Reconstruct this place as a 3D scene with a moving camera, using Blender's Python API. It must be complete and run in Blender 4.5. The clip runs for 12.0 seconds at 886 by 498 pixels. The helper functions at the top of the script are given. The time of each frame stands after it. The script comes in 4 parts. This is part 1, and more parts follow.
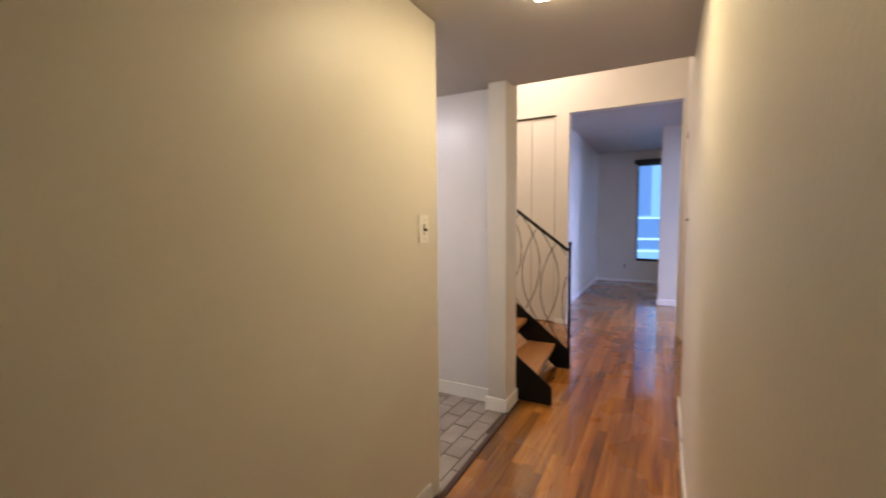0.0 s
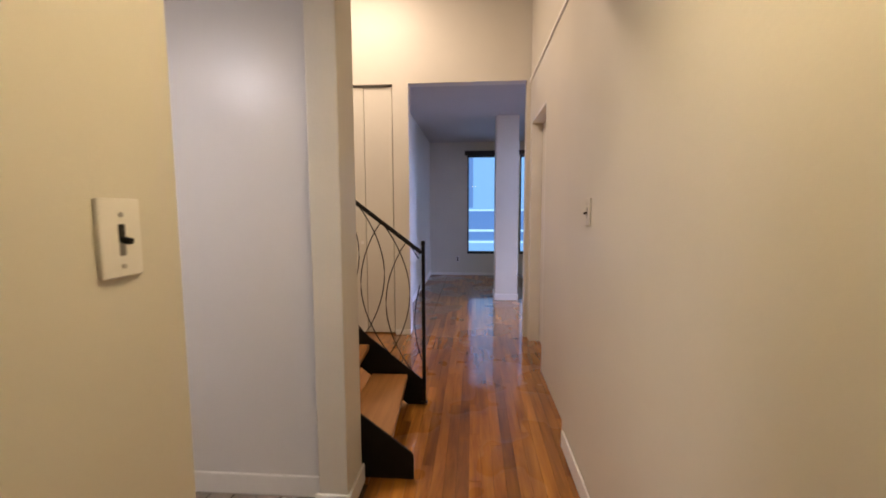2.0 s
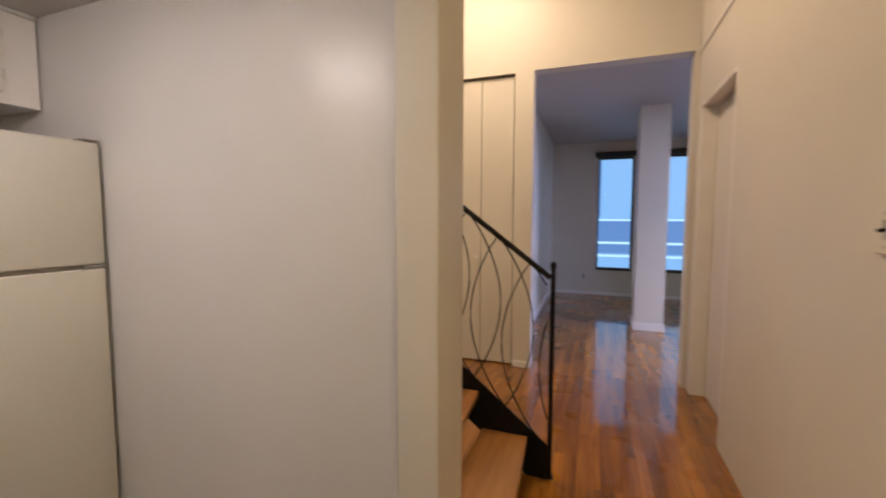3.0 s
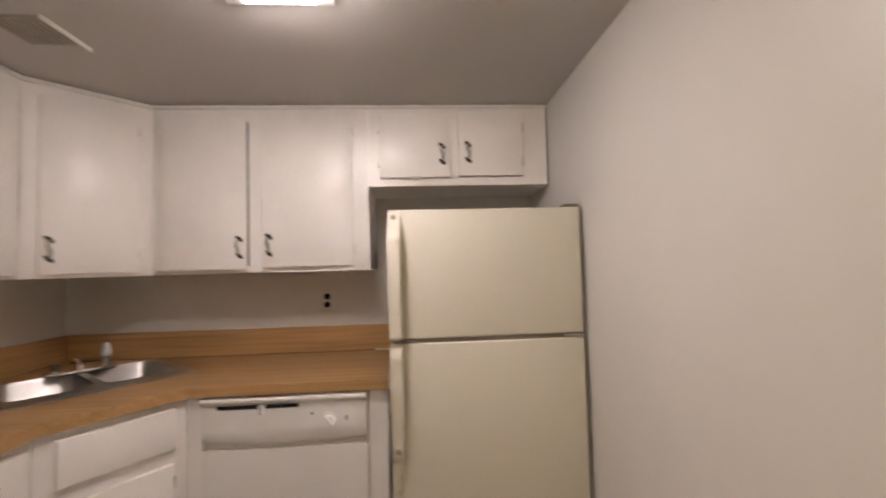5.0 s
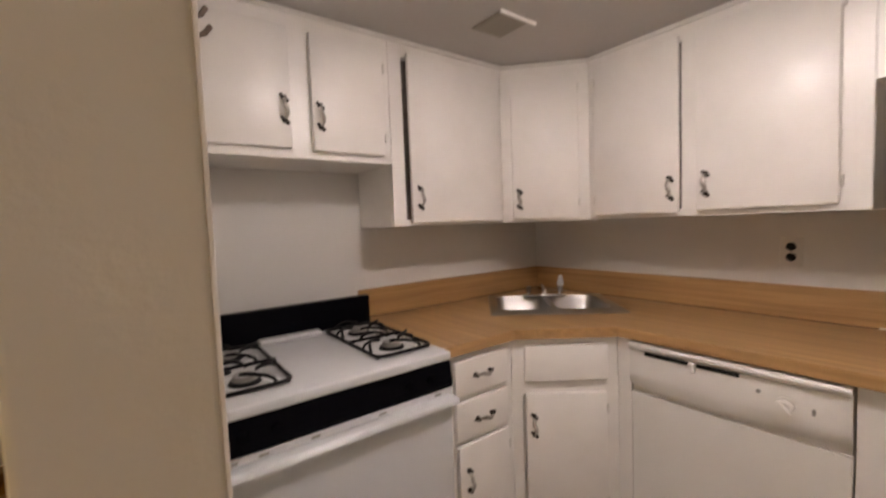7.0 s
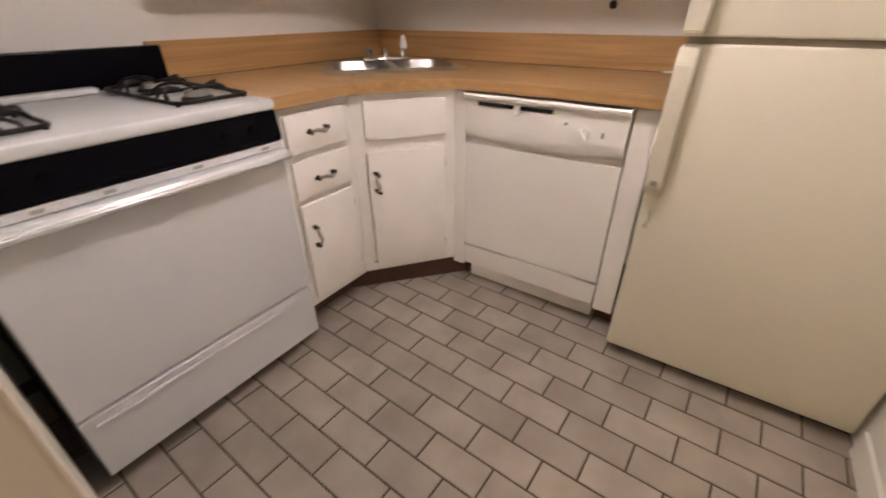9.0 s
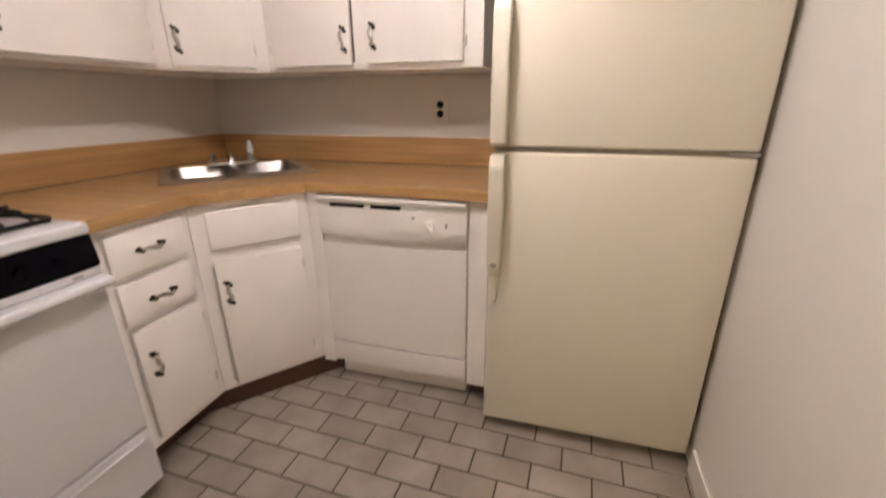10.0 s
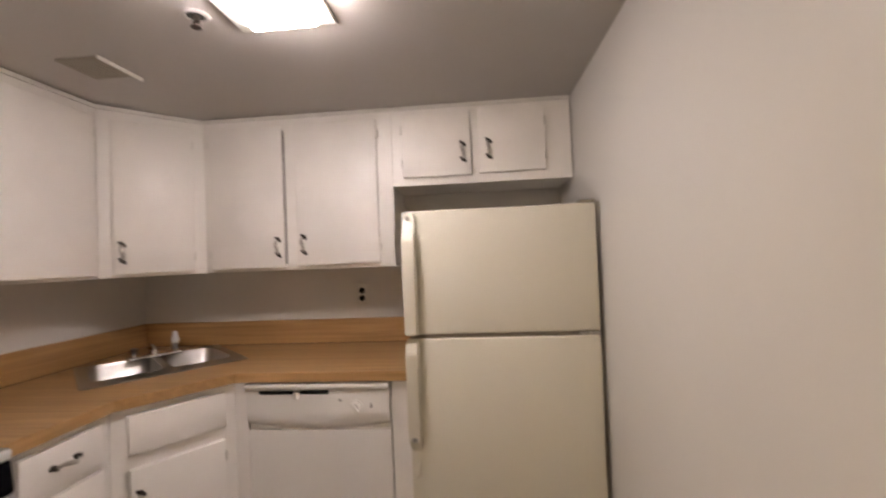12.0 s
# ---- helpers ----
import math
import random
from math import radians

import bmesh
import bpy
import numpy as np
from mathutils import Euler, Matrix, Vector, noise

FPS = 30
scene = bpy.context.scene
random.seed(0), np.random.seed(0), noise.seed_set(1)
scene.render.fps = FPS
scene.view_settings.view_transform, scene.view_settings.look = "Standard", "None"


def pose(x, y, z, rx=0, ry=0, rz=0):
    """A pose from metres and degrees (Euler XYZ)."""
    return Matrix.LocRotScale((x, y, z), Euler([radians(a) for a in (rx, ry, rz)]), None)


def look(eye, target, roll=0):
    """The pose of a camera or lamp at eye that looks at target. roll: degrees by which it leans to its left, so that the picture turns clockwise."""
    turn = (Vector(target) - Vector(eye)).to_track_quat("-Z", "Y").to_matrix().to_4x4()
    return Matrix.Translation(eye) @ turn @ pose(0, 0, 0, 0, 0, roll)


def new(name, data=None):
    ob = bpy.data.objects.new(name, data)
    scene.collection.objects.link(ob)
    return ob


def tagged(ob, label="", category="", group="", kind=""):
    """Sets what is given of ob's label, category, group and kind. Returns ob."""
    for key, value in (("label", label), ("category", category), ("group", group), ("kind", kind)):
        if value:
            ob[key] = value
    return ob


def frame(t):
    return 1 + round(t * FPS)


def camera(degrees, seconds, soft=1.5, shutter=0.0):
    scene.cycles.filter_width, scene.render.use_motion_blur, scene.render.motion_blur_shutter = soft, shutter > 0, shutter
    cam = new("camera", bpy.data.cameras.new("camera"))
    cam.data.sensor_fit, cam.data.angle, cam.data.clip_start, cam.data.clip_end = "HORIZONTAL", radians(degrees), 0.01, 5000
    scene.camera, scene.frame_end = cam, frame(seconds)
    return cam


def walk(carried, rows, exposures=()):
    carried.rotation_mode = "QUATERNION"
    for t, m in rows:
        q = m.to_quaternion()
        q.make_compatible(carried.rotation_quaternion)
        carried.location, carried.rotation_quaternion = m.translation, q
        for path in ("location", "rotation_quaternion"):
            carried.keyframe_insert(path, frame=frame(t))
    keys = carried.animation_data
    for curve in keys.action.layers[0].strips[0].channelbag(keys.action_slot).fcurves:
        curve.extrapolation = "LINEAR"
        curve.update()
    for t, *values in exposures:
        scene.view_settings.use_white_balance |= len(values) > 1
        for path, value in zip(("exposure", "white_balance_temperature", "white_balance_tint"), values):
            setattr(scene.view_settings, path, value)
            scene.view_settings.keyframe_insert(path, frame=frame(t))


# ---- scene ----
cam = camera(94.3, 12.0, soft=1.8, shutter=0.4)
PATH = [
    (0, (0.64, 0.573, 1.253), (-0.224, 2.181, 1.119), -0.5),
    (0.5, (0.519, 0.685, 1.255), (0.048, 2.447, 1.1), -0.4),
    (1, (0.445, 0.904, 1.242), (0.198, 2.71, 1.075), 0.0),
    (1.5, (0.379, 1.169, 1.254), (0.233, 2.984, 1.081), 0.3),
    (2, (0.281, 1.468, 1.252), (0.148, 3.284, 1.077), -0.2),
    (2.5, (0.223, 1.757, 1.253), (-0.071, 3.556, 1.092), -0.5),
    (2.7, (0.2, 1.883, 1.252), (-0.224, 3.657, 1.105), -0.3),
    (4.3, (-0.107, 2.371, 1.333), (-1.822, 3.398, 1.266), -0.6),
    (4.5, (-0.122, 2.415, 1.327), (-1.963, 3.197, 1.312), -0.9),
    (5, (-0.18, 2.486, 1.338), (-2.174, 2.616, 1.424), -1.6),
    (5.5, (-0.258, 2.468, 1.369), (-2.208, 2.047, 1.513), -3.1),
    (6, (-0.303, 2.472, 1.364), (-2.037, 1.496, 1.545), -3.5),
    (6.5, (-0.301, 2.474, 1.340), (-1.735, 1.088, 1.470), -2.7),
    (7, (-0.310, 2.495, 1.340), (-1.498, 0.893, 1.219), -2.2),
    (7.2, (-0.316, 2.500, 1.332), (-1.434, 0.864, 1.060), -1.9),
    (8.8, (-0.354, 2.537, 1.129), (-1.704, 1.433, 0.151), -0.4),
    (9, (-0.361, 2.537, 1.138), (-1.79, 1.562, 0.135), -0.3),
    (9.5, (-0.386, 2.582, 1.156), (-2.013, 1.865, 0.241), 0.0),
    (10, (-0.383, 2.597, 1.206), (-2.194, 2.077, 0.537), -0.3),
    (10.5, (-0.354, 2.589, 1.288), (-2.279, 2.131, 0.997), -1.5),
    (11, (-0.298, 2.585, 1.373), (-2.237, 2.093, 1.395), -2.0),
    (11.5, (-0.204, 2.618, 1.413), (-2.143, 2.142, 1.538), -2.0),
    (12, (-0.134, 2.666, 1.379), (-2.126, 2.497, 1.407), -2.3),
]
LIGHT = [(0.0, 0.33, 6500, 10), (0.5, 0.22, 6500, 10), (1.0, 0.22, 6500, 10), (1.5, 0.15, 6600, 10), (2.7, -0.06, 7250, 9), (4.3, -0.04, 7900, 9), (4.8, -0.04, 7700, 9), (5.5, -0.08, 7400, 9), (6.5, 0.05, 7500, 9), (7.0, 0.02, 7700, 9), (7.2, 0.03, 7700, 9), (9.0, 0.52, 7600, 9), (10.0, 0.46, 7600, 9), (10.5, 0.22, 7600, 9), (11.3, 0.02, 7500, 9), (12.0, -0.06, 7600, 9)]
walk(cam, [(t, look(e, g, roll)) for t, e, g, roll in PATH], LIGHT)

# ---- light ----
world = bpy.data.worlds.new("world")
scene.world = world
world.use_nodes = True
wn = world.node_tree.nodes
sky = wn.new("ShaderNodeTexSky")
sky.sky_type = "NISHITA"
sky.sun_disc = False
sky.sun_elevation = radians(20)
sky.sun_rotation = radians(200)
world.node_tree.links.new(sky.outputs[0], wn["Background"].inputs[0])
wn["Background"].inputs[1].default_value = 0.10


def area_lamp(name, place, turn, sx, sy, power, color, spread=180):
    d = bpy.data.lights.new(name, "AREA")
    d.shape, d.size, d.size_y, d.energy, d.color, d.spread = "RECTANGLE", sx, sy, power, color, radians(spread)
    ob = new(name, d)
    ob.matrix_world = pose(*place, *turn)
    return ob


CEIL = 2.09
CEIL_K = 2.09
# area lamp without a fixture, out of view, added to light the stairwell
area_lamp("stair_fill_light", (-0.80, 4.45, 3.45), (0, 0, 0), 0.8, 0.8, 52, (1.0, 0.77, 0.61))


# ---- materials ----
def mat(name, base, rough=0.5, metal=0.0, var=0.06, scale=3.0, bump=0.0, bump_scale=60.0, rand=0.0, spec=0.5, coat=0.0, fine=0.0):
    """Paint, plastic or metal with stains at one scale, mottle at another and a fine relief."""
    m = bpy.data.materials.new(name)
    m.use_nodes = True
    nt = m.node_tree
    n, l = nt.nodes, nt.links
    b = n["Principled BSDF"]
    b.inputs["Roughness"].default_value = rough
    b.inputs["Metallic"].default_value = metal
    b.inputs["Specular IOR Level"].default_value = spec
    b.inputs["Coat Weight"].default_value = coat
    tc = n.new("ShaderNodeNewGeometry")
    a = n.new("ShaderNodeTexNoise")
    a.inputs["Scale"].default_value = scale
    a.inputs["Detail"].default_value = 5
    l.new(tc.outputs["Position"], a.inputs["Vector"])
    ramp = n.new("ShaderNodeMapRange")
    ramp.interpolation_type = "SMOOTHSTEP"
    ramp.inputs["From Min"].default_value = 0.2
    ramp.inputs["From Max"].default_value = 0.8
    ramp.inputs["To Min"].default_value = 1 - var
    ramp.inputs["To Max"].default_value = 1 + var * 0.5
    l.new(a.outputs["Fac"], ramp.inputs["Value"])
    mul = n.new("ShaderNodeVectorMath")
    mul.operation = "SCALE"
    mul.inputs[0].default_value = base
    l.new(ramp.outputs["Result"], mul.inputs["Scale"])
    last = mul.outputs[0]
    if rand:
        oi = n.new("ShaderNodeObjectInfo")
        r2 = n.new("ShaderNodeMapRange")
        r2.inputs["To Min"].default_value = 1 - rand
        r2.inputs["To Max"].default_value = 1 + rand
        l.new(oi.outputs["Random"], r2.inputs["Value"])
        m2 = n.new("ShaderNodeVectorMath")
        m2.operation = "SCALE"
        l.new(last, m2.inputs[0])
        l.new(r2.outputs["Result"], m2.inputs["Scale"])
        last = m2.outputs[0]
    l.new(last, b.inputs["Base Color"])
    rr = n.new("ShaderNodeMapRange")
    rr.inputs["To Min"].default_value = rough * 0.8
    rr.inputs["To Max"].default_value = min(1, rough * 1.2)
    l.new(a.outputs["Fac"], rr.inputs["Value"])
    l.new(rr.outputs["Result"], b.inputs["Roughness"])
    if bump:
        f = n.new("ShaderNodeTexNoise")
        f.inputs["Scale"].default_value = bump_scale
        f.inputs["Detail"].default_value = 4
        l.new(tc.outputs["Position"], f.inputs["Vector"])
        bp = n.new("ShaderNodeBump")
        bp.inputs["Strength"].default_value = bump
        bp.inputs["Distance"].default_value = 0.004
        l.new(f.outputs["Fac"], bp.inputs["Height"])
        l.new(bp.outputs["Normal"], b.inputs["Normal"])
    return m


def wood(name, dark, light, along="Y", rough=0.3, grain=1.0, rand=0.0, coat=0.0, stretch=14.0, joined=False, spec=0.5):
    """Wood grain that runs along one axis; joined boards take their chance by island."""
    m = bpy.data.materials.new(name)
    m.use_nodes = True
    nt = m.node_tree
    n, l = nt.nodes, nt.links
    b = n["Principled BSDF"]
    b.inputs["Coat Weight"].default_value = coat
    b.inputs["Coat Roughness"].default_value = 0.07
    b.inputs["Coat IOR"].default_value = 1.55
    b.inputs["Specular IOR Level"].default_value = spec
    geo = n.new("ShaderNodeNewGeometry")
    mp = n.new("ShaderNodeMapping")
    s = {"X": (1.2, stretch * 2, stretch * 2), "Y": (stretch * 2, 1.2, stretch * 2), "Z": (stretch * 2, stretch * 2, 1.2)}[along]
    mp.inputs["Scale"].default_value = s
    l.new(geo.outputs["Position"], mp.inputs["Vector"])
    chance = geo.outputs["Random Per Island"] if joined else n.new("ShaderNodeObjectInfo").outputs["Random"]
    if rand:
        sh = n.new("ShaderNodeVectorMath")
        sh.operation = "SCALE"
        sh.inputs[0].default_value = (37.0, 19.0, 11.0)
        l.new(chance, sh.inputs["Scale"])
        l.new(sh.outputs[0], mp.inputs["Location"])
    a = n.new("ShaderNodeTexNoise")
    a.inputs["Scale"].default_value = 1.0
    a.inputs["Detail"].default_value = 7
    a.inputs["Roughness"].default_value = 0.62
    a.inputs["Distortion"].default_value = 0.5
    l.new(mp.outputs[0], a.inputs["Vector"])
    cr = n.new("ShaderNodeValToRGB")
    cr.color_ramp.elements[0].position, cr.color_ramp.elements[1].position = 0.32, 0.68
    cr.color_ramp.elements[0].color, cr.color_ramp.elements[1].color = (*dark, 1), (*light, 1)
    l.new(a.outputs["Fac"], cr.inputs["Fac"])
    big = n.new("ShaderNodeTexNoise")
    big.inputs["Scale"].default_value = 2.2
    l.new(geo.outputs["Position"], big.inputs["Vector"])
    r1 = n.new("ShaderNodeMapRange")
    r1.inputs["To Min"].default_value, r1.inputs["To Max"].default_value = 0.82, 1.18
    l.new(big.outputs["Fac"], r1.inputs["Value"])
    m1 = n.new("ShaderNodeVectorMath")
    m1.operation = "SCALE"
    l.new(cr.outputs[0], m1.inputs[0])
    l.new(r1.outputs[0], m1.inputs["Scale"])
    last = m1.outputs[0]
    if rand:
        r2 = n.new("ShaderNodeMapRange")
        r2.inputs["To Min"].default_value, r2.inputs["To Max"].default_value = 1 - rand, 1 + rand
        l.new(chance, r2.inputs["Value"])
        m2 = n.new("ShaderNodeVectorMath")
        m2.operation = "SCALE"
        l.new(last, m2.inputs[0])
        l.new(r2.outputs[0], m2.inputs["Scale"])
        last = m2.outputs[0]
    l.new(last, b.inputs["Base Color"])
    rr = n.new("ShaderNodeMapRange")
    rr.inputs["To Min"].default_value, rr.inputs["To Max"].default_value = rough * 0.7, rough * 1.3
    l.new(big.outputs["Fac"], rr.inputs["Value"])
    l.new(rr.outputs[0], b.inputs["Roughness"])
    bp = n.new("ShaderNodeBump")
    bp.inputs["Strength"].default_value = 0.12 * grain
    bp.inputs["Distance"].default_value = 0.002
    l.new(a.outputs["Fac"], bp.inputs["Height"])
    l.new(bp.outputs["Normal"], b.inputs["Normal"])
    return m


def emit(name, color, strength):
    m = bpy.data.materials.new(name)
    m.use_nodes = True
    b = m.node_tree.nodes["Principled BSDF"]
    b.inputs["Base Color"].default_value = (0.02, 0.02, 0.02, 1)
    b.inputs["Emission Color"].default_value = (*color, 1)
    b.inputs["Emission Strength"].default_value = strength
    return m


WALL = mat("wall_paint", (0.66, 0.63, 0.55), 0.45, var=0.06, scale=1.6, bump=0.17, bump_scale=85)
WALL_K = mat("kitchen_wall_paint", (0.69, 0.67, 0.645), 0.32, spec=0.4, var=0.04, scale=1.8, bump=0.04, bump_scale=45)
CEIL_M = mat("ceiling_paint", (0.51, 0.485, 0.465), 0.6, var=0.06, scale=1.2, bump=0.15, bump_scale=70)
TRIM = mat("trim_paint", (0.80, 0.78, 0.74), 0.32, var=0.05, scale=6, bump=0.08, bump_scale=25)
CABINET = mat("cabinet_paint", (0.90, 0.87, 0.84), 0.33, var=0.05, scale=5, bump=0.06, bump_scale=26)
CAB_SHADE = mat("cabinet_inner_shade", (0.22, 0.19, 0.17), 0.8, var=0.2)
FRIDGE = mat("almond_enamel", (0.68, 0.65, 0.56), 0.36, var=0.03, scale=2, bump=0.12, bump_scale=160)
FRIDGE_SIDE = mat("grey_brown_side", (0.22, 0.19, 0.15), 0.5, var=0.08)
APPL = mat("white_enamel", (0.64, 0.65, 0.67), 0.22, var=0.03, scale=4, bump=0.04, bump_scale=90)
APPL_D = mat("dishwasher_white", (0.85, 0.83, 0.80), 0.32, var=0.03, scale=4, bump=0.08, bump_scale=120)
BLACK = mat("black_glass", (0.003, 0.003, 0.005), 0.22, var=0.2, scale=6, spec=0.05)
OXIDE = mat("tarnished_metal", (0.05, 0.04, 0.033), 0.45, 0.6, var=0.3, scale=60)
BLACK_M = mat("black_iron", (0.010, 0.009, 0.009), 0.5, spec=0.2, var=0.3, scale=20, bump=0.2, bump_scale=200)
CHROME = mat("chrome", (0.75, 0.75, 0.76), 0.15, 1.0, var=0.1, scale=30)
STEEL = mat("brushed_steel", (0.50, 0.49, 0.48), 0.30, 1.0, var=0.12, scale=8)
NICKEL = mat("worn_nickel", (0.50, 0.47, 0.44), 0.3, 1.0, var=0.3, scale=60)
HOOK = mat("worn_copper_iron", (0.20, 0.15, 0.13), 0.45, 0.7, var=0.3, scale=80)
# near-black that paints the shade in gaps, slots and recesses
DARK = mat("gap_shade", (0.02, 0.018, 0.016), 0.7, var=0.2)
KICK = mat("toe_kick_brown", (0.085, 0.040, 0.026), 0.5, var=0.2, scale=9)
GREY = mat("grey_plastic", (0.30, 0.29, 0.27), 0.45, var=0.1)
VENT = mat("vent_beige", (0.38, 0.345, 0.29), 0.5, var=0.12)
BURNER = mat("burner_aluminium", (0.32, 0.31, 0.30), 0.4, 0.8, var=0.25, scale=40)
GROUT = mat("tile_grout", (0.07, 0.055, 0.042), 0.9, var=0.3, scale=14, bump=0.3, bump_scale=180)
TILE = mat("quarry_tile", (0.33, 0.285, 0.25), 0.55, var=0.22, scale=6, bump=0.2, bump_scale=60, rand=0.11, spec=0.15)
SUBFLOOR = mat("subfloor", (0.06, 0.03, 0.015), 0.8, var=0.2)
COUNTER = wood("counter_laminate", (0.33, 0.185, 0.078), (0.50, 0.30, 0.135), "Y", 0.32, 0.4, stretch=22)
COUNTER_X = wood("counter_laminate_side", (0.33, 0.185, 0.078), (0.50, 0.30, 0.135), "X", 0.32, 0.4, stretch=22)
# copy of the oak below, toned down: the far floor's dimness is in the colour
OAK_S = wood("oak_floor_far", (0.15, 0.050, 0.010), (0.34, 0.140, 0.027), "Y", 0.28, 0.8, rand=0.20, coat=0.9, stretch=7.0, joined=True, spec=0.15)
OAK = wood("oak_floor", (0.15, 0.050, 0.010), (0.40, 0.168, 0.032), "Y", 0.28, 0.8, rand=0.34, coat=0.9, stretch=7.0, spec=0.15)
TREAD = wood("stair_tread_wood", (0.24, 0.10, 0.03), (0.40, 0.19, 0.065), "Y", 0.32, 0.8, coat=0.2)
WIN_FRAME = mat("window_frame_dark", (0.012, 0.014, 0.02), 0.4, var=0.2)
# the outdoor backdrop emits its daylight; nothing lights these surfaces
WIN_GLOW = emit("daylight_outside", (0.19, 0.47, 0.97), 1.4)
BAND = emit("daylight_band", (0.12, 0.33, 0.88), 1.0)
EAST_GLOW = emit("east_backdrop_glow", (0.42, 0.51, 1.0), 12.0)
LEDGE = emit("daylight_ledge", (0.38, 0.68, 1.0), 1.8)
GLASS = bpy.data.materials.new("window_glass")
GLASS.use_nodes = True
GLASS.node_tree.nodes["Principled BSDF"].inputs["Transmission Weight"].default_value = 1.0
GLASS.node_tree.nodes["Principled BSDF"].inputs["Roughness"].default_value = 0.02
GLASS.node_tree.nodes["Principled BSDF"].inputs["IOR"].default_value = 1.1
LAMP_GLOW = emit("lamp_diffuser_lit", (1.0, 0.935, 1.03), 67.0)
LAMP_GLOW_Y = emit("hall_diffuser_lit", (1.0, 0.77, 0.46), 36.0)


# ---- mesh helpers ----
def part(name, bm, material, parent=None, label=""):
    me = bpy.data.meshes.new(name)
    bm.to_mesh(me)
    bm.free()
    me.materials.append(material)
    ob = new(name, me)
    if parent is not None:
        ob.parent = parent
    if label:
        tagged(ob, label)
    return ob


def shade(ob, angle=35):
    for p in ob.data.polygons:
        p.use_smooth = True
    ob.data.set_sharp_from_angle(angle=radians(angle))
    return ob


def add_box(bm, x0, x1, y0, y1, z0, z1, bevel=0.0, seg=2, m=None):
    r = bmesh.ops.create_cube(bm, size=1)
    vs = r["verts"]
    t = Matrix.Translation(((x0 + x1) / 2, (y0 + y1) / 2, (z0 + z1) / 2)) @ Matrix.Diagonal((abs(x1 - x0), abs(y1 - y0), abs(z1 - z0), 1))
    bmesh.ops.transform(bm, matrix=t, verts=vs)
    if bevel:
        es = list({e for v in vs for e in v.link_edges})
        r = bmesh.ops.bevel(bm, geom=es, offset=bevel, segments=seg, affect="EDGES", profile=0.5)
        vs = list({v for f in r["faces"] for v in f.verts} | {v for v in vs if v.is_valid})
    if m is not None:
        bmesh.ops.transform(bm, matrix=m, verts=vs)
    return vs


def box(name, x0, x1, y0, y1, z0, z1, material, parent=None, bevel=0.0, seg=2, label="", m=None):
    bm = bmesh.new()
    add_box(bm, x0, x1, y0, y1, z0, z1, bevel, seg, m)
    ob = part(name, bm, material, parent, label)
    return shade(ob, 20) if bevel else ob


def prism_bm(bm, pts, z0, z1, axis="z", bevel=0.0):
    """A prism over a polygon; pts in the plane normal to the axis."""
    def p3(p, h):
        return {"z": (p[0], p[1], h), "y": (p[0], h, p[1]), "x": (h, p[0], p[1])}[axis]
    a = [bm.verts.new(p3(p, z0)) for p in pts]
    b = [bm.verts.new(p3(p, z1)) for p in pts]
    n = len(pts)
    fs = [bm.faces.new(a), bm.faces.new(b[::-1])] + [bm.faces.new((a[i], b[i], b[(i + 1) % n], a[(i + 1) % n])) for i in range(n)]
    bmesh.ops.recalc_face_normals(bm, faces=fs)
    if bevel:
        bmesh.ops.bevel(bm, geom=list({e for f in fs for e in f.edges}), offset=bevel, segments=2, affect="EDGES")
    return bm


def prism(name, pts, z0, z1, material, parent=None, axis="z", bevel=0.0, label=""):
    bm = bmesh.new()
    prism_bm(bm, pts, z0, z1, axis, bevel)
    ob = part(name, bm, material, parent, label)
    return shade(ob, 20) if bevel else ob


def add_cyl(bm, p0, p1, r0, r1=None, n=16):
    p0, p1 = Vector(p0), Vector(p1)
    r1 = r0 if r1 is None else r1
    d = p1 - p0
    q = d.to_track_quat("Z", "Y").to_matrix().to_4x4()
    bmesh.ops.create_cone(bm, cap_ends=True, segments=n, radius1=r0, radius2=r1, depth=d.length, matrix=Matrix.Translation((p0 + p1) / 2) @ q)


def cyl(name, p0, p1, r0, material, parent=None, r1=None, n=16, label=""):
    bm = bmesh.new()
    add_cyl(bm, p0, p1, r0, r1, n)
    return shade(part(name, bm, material, parent, label))


def add_tube(bm, pts, r, n=8, closed=False, flat=1.0):
    """A tube swept along points; flat squeezes its section."""
    pts = [Vector(p) for p in pts]
    rings = []
    k = len(pts)
    for i, p in enumerate(pts):
        a = pts[(i - 1) % k] if (i or closed) else p
        b = pts[(i + 1) % k] if (i < k - 1 or closed) else p
        q = (b - a).to_track_quat("Z", "Y")
        rings.append([bm.verts.new(p + q @ Vector((r * math.cos(2 * math.pi * j / n), r * flat * math.sin(2 * math.pi * j / n), 0))) for j in range(n)])
    m = k if closed else k - 1
    for i in range(m):
        a, b = rings[i], rings[(i + 1) % k]
        for j in range(n):
            bm.faces.new((a[j], a[(j + 1) % n], b[(j + 1) % n], b[j]))
    if not closed:
        bm.faces.new(rings[0][::-1])
        bm.faces.new(rings[-1])


def tube(name, pts, r, material, parent=None, n=8, closed=False, label="", flat=1.0):
    bm = bmesh.new()
    add_tube(bm, pts, r, n, closed, flat)
    bmesh.ops.recalc_face_normals(bm, faces=bm.faces)
    return shade(part(name, bm, material, parent, label), 60)


def thing(name, place, label, category, group="", turn=0.0):
    e = new(name)
    e.empty_display_size = 0.1
    e.matrix_world = pose(*place, 0, 0, turn)
    return tagged(e, label, category, group)


def structure(ob, label=""):
    return tagged(ob, label, "", "", "structure")


# ---- structure ----
HS = 0.953                       # the hall's survey was taken in units of this many metres


def hx(v):
    return -0.24 + HS * (v + 0.24)


